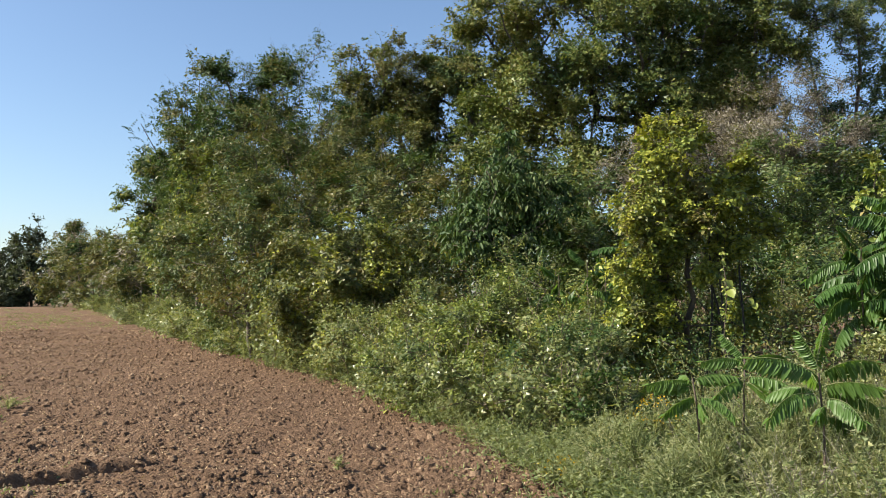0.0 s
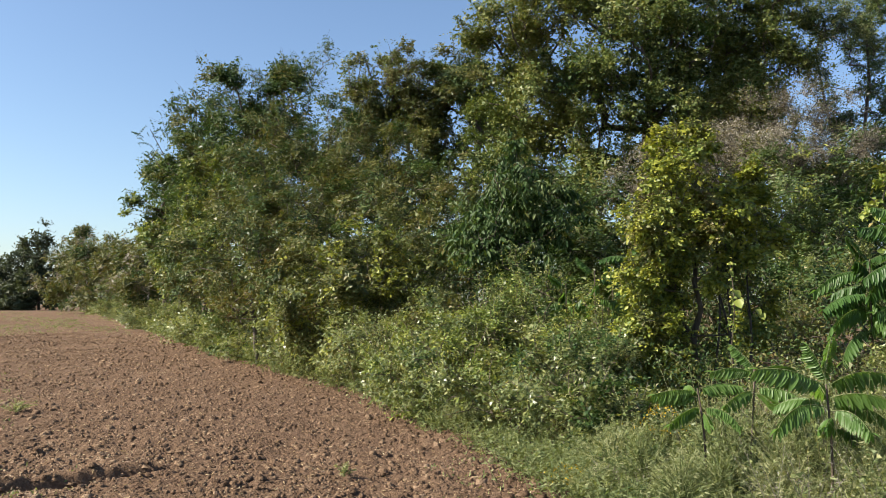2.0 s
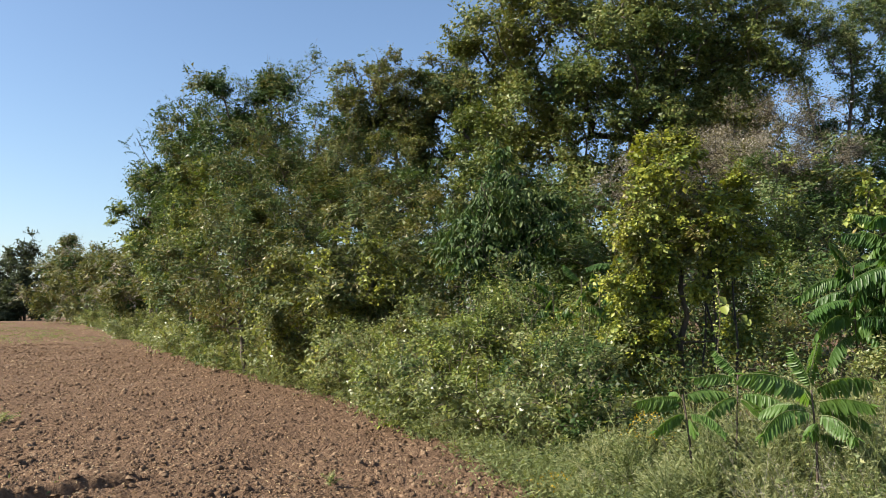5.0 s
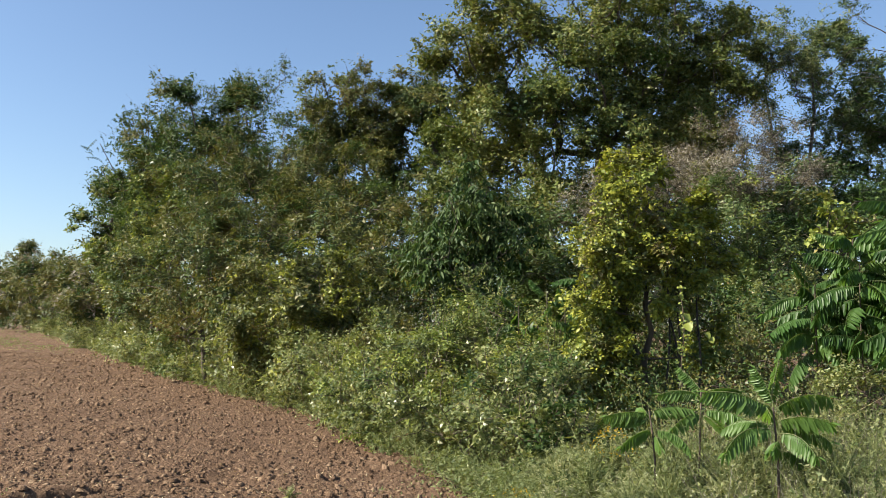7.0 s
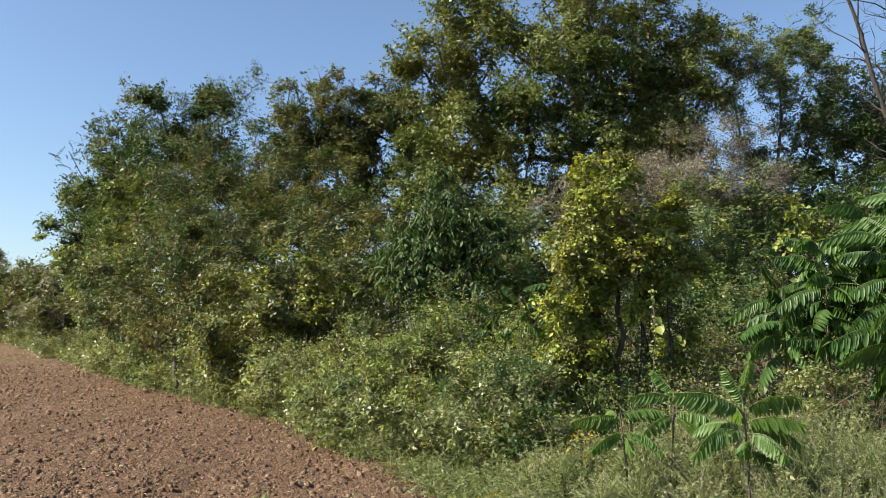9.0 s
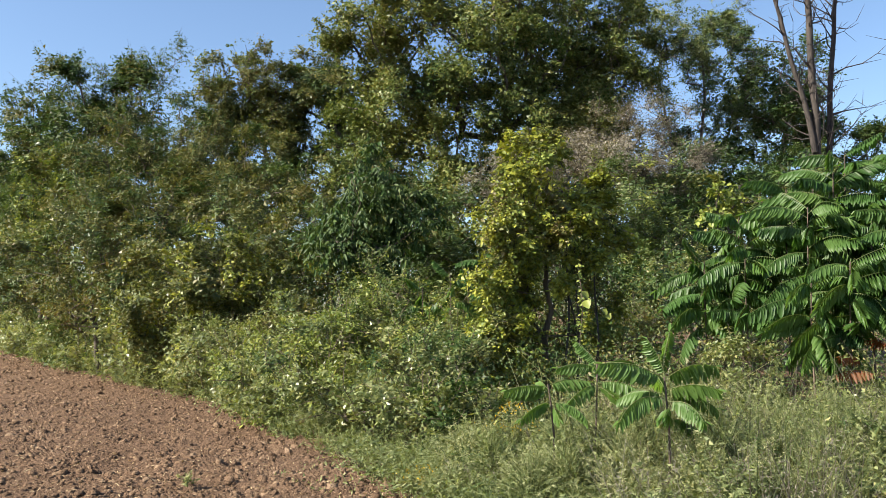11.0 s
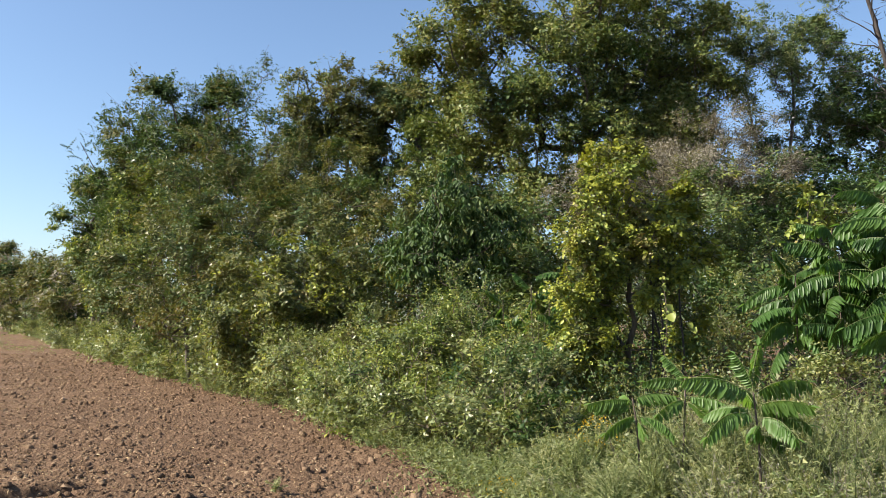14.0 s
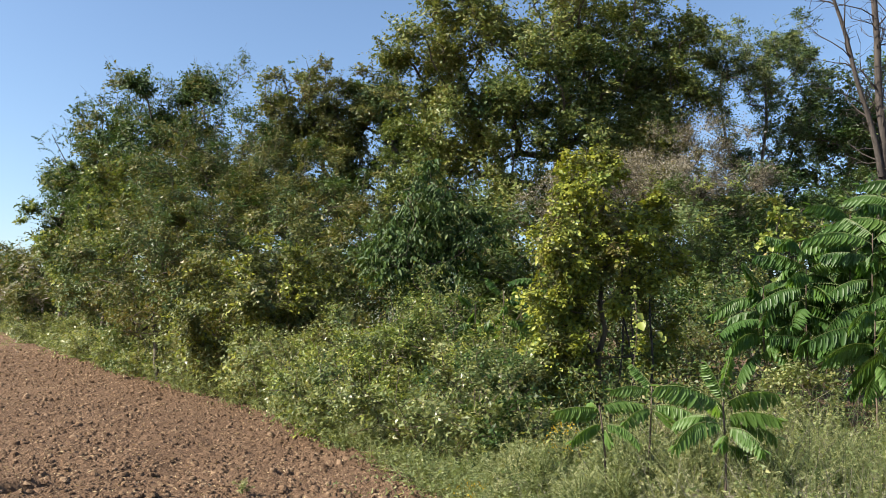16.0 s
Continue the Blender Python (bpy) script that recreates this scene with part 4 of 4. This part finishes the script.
    for x, y, h, w in ((-101, 200, 24.5, 4.6), (-108, 204, 21, 4.6), (-115, 206, 15, 6), (-97, 206, 13, 5.0), (-124, 210, 18, 7), (-88, 212, 13, 6), (-134, 214, 18, 7), (-104, 197, 7, 6)):
        plant("far_tree", "distant dark tree at the end of the field", TREE,
              [(x, y, h * 0.4, w, w, h * 0.38), (x + 0.6, y, h * 0.68, w * 0.62, w * 0.6, h * 0.3), (x, y, h * 0.2, w * 1.1, w, h * 0.2)],
              0.7, M_FAR, 8500, 300, 1.1, trunk_r=0.35, inner=0.5, group="trees at the end of the field", sprays=0.4)
    # the right-hand end of the hedgerow
    plant("honey_locust", "airy pale green tree with slim dark stems", TREE,
          [(14.4, 30, 12.3, 1.3, 1.4, 1.9), (16.2, 30.5, 12.6, 1.9, 1.6, 2.2), (13.5, 30, 10.2, 0.7, 0.9, 1.2), (15.6, 30, 10.4, 0.8, 0.9, 1.3), (16.9, 30.5, 9.6, 1.2, 1.2, 2.0)],
          0.11, [(M_MID, 0.6), (M_WEED, 0.4)], 30000, 620, 0.3, base=(14.9, 30.5, 0), flat=0.95, bough=1.3, trunk_r=0.065, width=0.42, inner=0.3, trunk_top=0.8, sprays=0.5, lean=0.7)
    plant("honey_locust", "second slim stem with thin airy foliage", TREE,
          [(14.0, 30.6, 12.6, 0.9, 1.0, 1.4), (14.2, 30.6, 9.2, 0.6, 0.8, 0.9)],
          0.11, [(M_MID, 0.6), (M_WEED, 0.4)], 6000, 150, 0.28, base=(15.5, 30.8, 0), flat=0.95, bough=1.3, trunk_r=0.05, width=0.42, inner=0.3, trunk_top=0.8, sprays=0.5, lean=0.7)
    plant("elm_tree", "dense green tree behind the bare trunks", TREE,
          [(18.0, 31, 10.9, 2.2, 2.2, 3.4), (20.4, 32, 10.6, 2.2, 2.0, 3.6), (18, 30, 6.4, 2.8, 2.0, 2.8), (22.6, 32, 7, 2.4, 2, 2.8), (20, 30, 4, 3, 2, 2), (17.0, 31, 8.4, 1.5, 1.6, 2.4), (15.6, 31, 6.2, 1.8, 1.4, 1.6)],
          0.13, [(M_DARK, 0.5), (M_MID, 0.5)], 90000, 800, 0.5, base=(19.4, 32, 0), trunk_r=0.24, inner=0.3, sprays=0.4)


build_trees()


def dead_twigs(root, P, t, count, low, reach):
    """Broken, forking twigs up a dead stem, each a part of its own."""
    for i in range(count):
        A, B, ra, rb = [], [], [], []
        q = RNG.uniform(low, 0.98)
        a = np.array([np.interp(q, t, P[:, j]) for j in range(3)])
        d = unit(np.array([RNG.normal(), RNG.normal() * 0.6, RNG.uniform(0.4, 1.3)]))
        length = RNG.uniform(0.5, reach)
        for k in range(4):
            b = a + d * length / 4
            A.append(a), B.append(b), ra.append(0.026 * (1 - k * 0.22)), rb.append(0.026 * (1 - k * 0.22 - 0.2))
            if k:
                e = unit(d + RNG.normal(size=3) * 0.7)
                A.append(b), B.append(b + e * length * 0.35), ra.append(0.011), rb.append(0.004)
            a, d = b, unit(d + RNG.normal(size=3) * 0.25 + [0, 0, 0.1])
        part("twig", tube_mesh("twig", A, B, ra, rb, M_DEAD, 4), root)


def build_bare_trunks():
    """Two dead standing trees; the thicker one forks into a leaning second stem."""
    for x, y, h, turn, r, fork in ((15.2, 22.5, 13.5, (0.0, 0.02, -0.10), 0.18, True), (15.55, 22.7, 12.8, (0.0, 0.2, 0.85), 0.135, False)):
        root = thing("dead_tree", "dark bare dead tree with broken twigs" if not fork else "dark bare dead tree forking into two stems", TREE, (x, y, 0), "dead trees")
        t = np.linspace(0, 1, 14)
        P = np.stack([np.interp(t, (0, 0.5, 1), turn) + 0.07 * np.sin(t * 11 + x) + 0.03 * np.sin(t * 27), 0.08 * np.cos(t * 9 + x), h * t], -1)
        part("trunk", stem_mesh("trunk", P, r * (1 - 0.62 * t), M_DEAD, 10), root)
        dead_twigs(root, P, t, 34, 0.42, 2.2)
        if fork:
            P = np.stack([np.interp(t, (0, 0.3, 1), (-0.02, -0.36, -1.55)) + 0.04 * np.sin(t * 11), 0.1 * t, 6.2 + 6.2 * t], -1)
            part("limb", stem_mesh("limb", P, 0.095 * (1 - 0.6 * t), M_DEAD, 9), root)
            dead_twigs(root, P, t, 16, 0.2, 1.8)


build_bare_trunks()


# ---- sumac ----
def leaflet_axes(length, pairs, arch, leaflet, seed):
    """One feathered leaf along +x: an arched midrib, and where each hanging leaflet starts, points, faces, and its length."""
    g = np.random.default_rng(seed)
    t = np.linspace(0.14, 1, pairs)
    S = np.stack([length * t * (1 - 0.12 * arch * t), 0.05 * length * np.sin(t * 2.5 + seed), length * (0.25 * t - arch * 0.5 * t * t)], -1)
    P = np.concatenate([S, S, S[-1:]])
    side = np.concatenate([np.full(pairs, 1.0), np.full(pairs, -1.0), [0.0]])
    tt = np.concatenate([t, t, [1.0]])
    n = len(P)
    T = np.stack([0.28 + (side == 0) * 0.8, side * 0.75, -(1.5 + g.uniform(0, 0.9, n)) * (side != 0) - 0.4 * arch * tt], -1)
    N = np.stack([g.normal(size=n) * 0.12 + 0.2, side * 1.3, 0.6 + g.uniform(-0.2, 0.2, n)], -1)
    size = leaflet * (0.5 + 0.75 * np.sin(np.clip(tt, 0.08, 1) * 2.75)) * g.uniform(0.88, 1.12, n)
    return P, T, N, size, S


def whole_frond(V, F, S, material, rib_material, thick=0.007):
    """A feathered leaf in one piece: its leaflets grow out of the midrib."""
    pairs, nv = len(S) - 1, len(V)
    start = nv + np.concatenate([np.arange(pairs), np.arange(pairs), [pairs - 1]]) + 1
    F = F.copy()
    F[:, 0] = np.where(F[:, 0] % 6 == 0, start[F[:, 0] // 6], F[:, 0])
    j = np.arange(len(start))
    verts = np.concatenate([V, S, S - [0, 0, thick]])
    verts[j * 6] = (verts[j * 6 + 1] + verts[start + pairs + 1] * 3) / 4
    foot = np.stack([start, j * 6 + 1, j * 6, start + pairs + 1], 1)
    i = np.arange(pairs)
    strip = np.stack([nv + i, nv + i + 1, nv + pairs + 2 + i, nv + pairs + 1 + i], 1)
    return mesh_from("frond", verts, np.concatenate([F, foot, strip]), [material, rib_material], np.concatenate([np.zeros(len(F) + len(j)), np.ones(pairs)]))


FROND_KINDS = ((0.60, 19, 0.8, 0.15), (0.54, 18, 1.05, 0.14), (0.48, 16, 0.6, 0.135), (0.64, 20, 1.2, 0.15), (0.40, 14, 0.3, 0.11))
FRONDS = []
for i, kind in enumerate(FROND_KINDS):
    P, T, N, size, S = leaflet_axes(*kind, i)
    V, F = leaf_arrays(P, N, size, width=0.29, fine=True, T=T, fold=0.3)
    S = np.concatenate([[[0, 0, 0]], S])
    k = len(S) - 1
    rib = tube_mesh("midrib", S[:-1], S[1:], np.full(k, 0.004), np.full(k, 0.003), M_WEED, 4)
    single = [mesh_from("leaflet", V.reshape(-1, 6, 3)[j], [[0, 3, 2, 1], [0, 5, 4, 3]], M_SUMAC) for j in range(len(P))]
    FRONDS.append((whole_frond(V, F, S, M_SUMAC, M_WEED), rib, single))


def sumac(x, y, h, fronds, tilt=0.0, size=1.0, label="", near=False):
    """fronds: rows of (heading, rise, height on the stem as a share, kind, size)."""
    root = thing("sumac", label, "sumac", (x, y, 0), "sumac plants")
    t = np.linspace(0, 1, 6)
    P = np.stack([tilt * h * t * t, 0.04 * np.sin(t * 4 + x), h * t], -1)
    r = 0.012 * (1 - 0.5 * t)
    part("stem", stem_mesh("stem", P, r, M_TWIG, 6), root)
    for heading, rise, q, kind, sc in fronds:
        at = [float(np.interp(q, t, P[:, j])) for j in range(3)]
        blade, rib, single = FRONDS[kind]
        m = pose(*at, RNG.normal() * 20, -rise, heading) @ Matrix.Scale(size * sc, 4)
        if near:
            f = part("frond", rib, root)
            for one in single:
                part("leaflet", one, f)
        else:
            f = part("frond", blade, root)
        f.matrix_basis = m
    return root


def whorl(n, turn):
    rows = []
    for i in range(n):
        q = (i + 0.5) / n
        rows.append((turn + i * 137.5 + RNG.normal() * 16, -10 + 34 * q ** 3 + RNG.normal() * 12, 0.60 + 0.40 * q, int(RNG.integers(0, 4)) if i < n - 1 else 4, float(RNG.uniform(0.85, 1.15))))
    return rows


def build_sumacs():
    label = "young staghorn sumac with hanging feathered leaves"
    tall = sumac(2.66, 5.75, 1.0, [(5, 18, 0.98, 0, 1.0), (-14, 2, 0.86, 1, 0.9), (182, 26, 0.97, 0, 1.05), (200, 8, 0.84, 3, 0.95), (58, 62, 1.0, 2, 1.0), (75, 22, 0.9, 0, 0.9),
                                   (-70, 2, 0.82, 1, 0.9), (130, 12, 0.86, 1, 0.9), (245, -4, 0.78, 2, 0.85), (20, -14, 0.7, 2, 0.8), (165, 64, 1.0, 4, 0.9), (310, 10, 0.9, 0, 0.8)], size=0.84, label=label, near=True)
    short = sumac(1.98, 6.3, 0.92, [(180, 6, 0.97, 0, 0.9), (205, -10, 0.86, 1, 0.9), (12, 14, 0.98, 0, 0.95), (-25, -4, 0.84, 3, 0.8), (95, 24, 0.95, 1, 0.8), (270, -10, 0.8, 2, 0.85),
                                  (150, 14, 0.9, 1, 0.85)], tilt=-0.06, size=0.66, label=label, near=True)
    middle = sumac(2.33, 6.4, 1.06, [(176, 16, 0.97, 1, 0.9), (210, -6, 0.84, 0, 0.9), (2, 20, 0.98, 3, 0.9), (-35, 0, 0.86, 0, 0.9), (80, 26, 0.95, 1, 0.8), (280, -8, 0.82, 1, 0.85),
                                   (140, 40, 1.0, 4, 0.9)], tilt=0.05, size=0.68, label=label, near=True)
    made = [tall, short, middle]
    for x, y, h, n in ((5.05, 8.8, 1.9, 11), (5.45, 8.2, 2.2, 13), (5.9, 8.4, 2.6, 14), (5.2, 9.2, 2.2, 11), (6.4, 8.9, 2.9, 14), (5.5, 7.6, 1.6, 12), (6.1, 7.6, 2.1, 13),
                       (6.8, 8.2, 2.7, 13), (5.2, 7.8, 1.4, 10), (7.3, 9.2, 3.0, 13), (6.8, 7.3, 1.9, 12), (5.7, 9.0, 2.5, 12), (6.2, 8.2, 2.2, 12), (4.8, 9.3, 1.7, 9)):
        made.append(sumac(x, y, h * 1.05 + 0.28, whorl(n + 9, x * 80), size=1.05, label="tall staghorn sumac in a dense clump"))
    for x, y, h in ((2.35, 13.2, 2.1), (2.0, 14.0, 1.9), (2.8, 14, 2.0), (3.3, 15, 2.6)):
        made.append(sumac(x, y, h, whorl(8, y * 50), size=1.0, label="pale young sumac rising out of brambles"))
    return made


SUMACS = build_sumacs()


def build_skyline_tree():
    """A slim tree whose long feathered leaves stand in tufts against the sky."""
    root = thing("ailanthus_tree", "slim tree with tufts of long feathered leaves", TREE, (-12.2, 40.5, 0), "")
    blades = []
    for i, kind in enumerate(((0.75, 6, 0.9, 0.12), (0.62, 5, 1.2, 0.11), (0.85, 7, 0.6, 0.12))):
        P, T, N, size, S = leaflet_axes(*kind, i + 20)
        T = T * [1.6, 1.0, 0.55]
        V, F = leaf_arrays(P, N, size, width=0.32, fine=True, T=T)
        blades.append(whole_frond(V, F, np.concatenate([[[0, 0, 0]], S]), M_DARK, M_DARK, 0.012))
    A, B, ra, rb = [], [], [], []
    fork = np.array([0.0, 0.0, 6.0])
    part("trunk", stem_mesh("trunk", [[0, 0, 0], [0.1, 0, 3.0], fork], [0.14, 0.11, 0.09], M_BARK), root)
    for x, z in ((-2.5, 10.1), (-1.9, 10.6), (-1.3, 11.9), (-0.6, 12.0), (0.2, 12.3), (0.9, 12.0), (1.6, 12.6), (2.2, 12.9), (2.9, 12.9), (-3.0, 9.2)):
        y = float(RNG.normal() * 0.6)
        tip = np.array([x, y, z])
        mid = fork * 0.45 + tip * 0.55 + [0, 0, -0.4]
        A += [fork, mid]
        B += [mid, tip]
        ra += [0.05, 0.03]
        rb += [0.03, 0.014]
        for i in range(11):
            f = part("frond", blades[int(RNG.integers(0, 3))], root)
            f.matrix_basis = pose(x + RNG.normal() * 0.3, y, z - 0.9 * RNG.uniform(0, 1), RNG.normal() * 20, -RNG.uniform(10, 65), i * 137.5) @ Matrix.Scale(float(RNG.uniform(0.75, 1.15)), 4)
    tagged(part("branching", tube_mesh("branching", A, B, ra, rb, M_BARK, 5), root), kind="stuff")


build_skyline_tree()


def build_details():
    # a few large pale vine leaves and a hanging strand on the vine-clad shrub
    root = thing("vine_strand", "hanging vine strand with a few large pale leaves", "vine", (3.62, 10.45, 0))
    z = np.linspace(2.05, 0.75, 14)
    P = np.stack([0.03 * np.sin(z * 5), 0.02 * np.cos(z * 4), z], -1)
    part("stem", stem_mesh("stem", P, np.full(14, 0.006), M_TWIG, 4), root)
    n = 120
    q = RNG.integers(0, 14, n)
    part("foliage", leaf_mesh("foliage", M_LIME, P[q] + RNG.normal(size=(n, 3)) * 0.035, RNG.normal(size=(n, 3)) * 0.5 + [-0.3, -0.5, 0.6], 0.05, width=0.6), root)
    for dx, dz, s, a in ((0.0, 1.74, 0.15, 0.3), (0.05, 1.62, 0.14, -0.4), (0.28, 1.5, 0.11, 0.2), (0.34, 1.44, 0.1, -0.2), (-0.05, 1.98, 0.09, 0.5)):
        V, F = leaf_arrays(np.array([[dx, -0.03, dz]]), np.array([[a, -0.6, 0.55]]), s, width=0.95, fine=True, T=np.array([[0.25, -0.2, -0.8]]))
        part("large_leaf", mesh_from("large_leaf", V, F, M_LIME), root, "large pale yellow-green leaf")
    # turning leaves in the lower part of the sumac clump
    for x, y, z, a in ((5.55, 7.55, 0.95, 200), (5.75, 7.45, 1.1, 80), (5.25, 7.6, 0.8, 300)):
        root = thing("red_frond", "red and orange turning sumac leaf", "leaf", (x, y, z), "turning leaves")
        P, T, N, size, S = leaflet_axes(0.4, 9, 0.8, 0.11, int(a))
        root.matrix_basis = pose(x, y, z, 0, -20, a)
        part("midrib", tube_mesh("midrib", S[:-1], S[1:], np.full(len(S) - 1, 0.004), np.full(len(S) - 1, 0.003), M_RED, 4), root)
        V, F = leaf_arrays(P, N, size, width=0.3, fine=True, T=T)
        V = V.reshape(-1, 6, 3)
        for j in range(len(V)):
            part("leaflet", mesh_from("leaflet", V[j], [[0, 3, 2, 1], [0, 5, 4, 3]], M_RED), root)


build_details()


def build_insect():
    """A small dark fly that crosses the sky near the camera."""
    root = thing("flying_insect", "tiny dark flying insect with two clear wings", "insect")
    bm = bmesh.new()
    bmesh.ops.create_icosphere(bm, subdivisions=2, radius=0.004, matrix=Matrix.Diagonal((1.7, 1, 1, 1)))
    me = bpy.data.meshes.new("body")
    bm.to_mesh(me)
    bm.free()
    me.materials.append(M_TWIG)
    part("body", me, root)
    for side in (1, -1):
        V, F = leaf_arrays(np.array([[0.001, side * 0.002, 0.003]]), np.array([[0.0, 0.0, 1.0]]), 0.011, width=0.4, fine=True, T=np.array([[-0.5, side * 1.0, 0.2]]))
        part("wing", mesh_from("wing", V, F, M_STRAW), root, "clear narrow wing")
    return root


INSECT = build_insect()


def motions():
    rows = [(0, (-6.0, 5.0, 1.2)), (11.5, (-6.0, 5.0, 1.3)), (12.0, (-2.2, 4.0, 2.3)), (12.3, (-0.264, 2.872, 2.467)), (12.4, (-0.198, 2.767, 2.463)), (12.5, (-0.12, 2.656, 2.483)), (12.8, (0.3, 2.3, 2.9)), (13.4, (3.0, 1.0, 6.0)), (16, (6.0, -4.0, 7.0))]
    walk(INSECT, [(t, pose(*p)) for t, p in rows])
    for i, ob in enumerate(SUMACS[:3]):
        at = ob.location.copy()
        rows = []
        for k in range(33):
            t = k * 0.5
            rows.append((t, pose(*at, 0.5 * math.sin(t * 2.1 + i), 0.6 * math.sin(t * 1.7 + i * 2), 0)))
        walk(ob, rows)


motions()
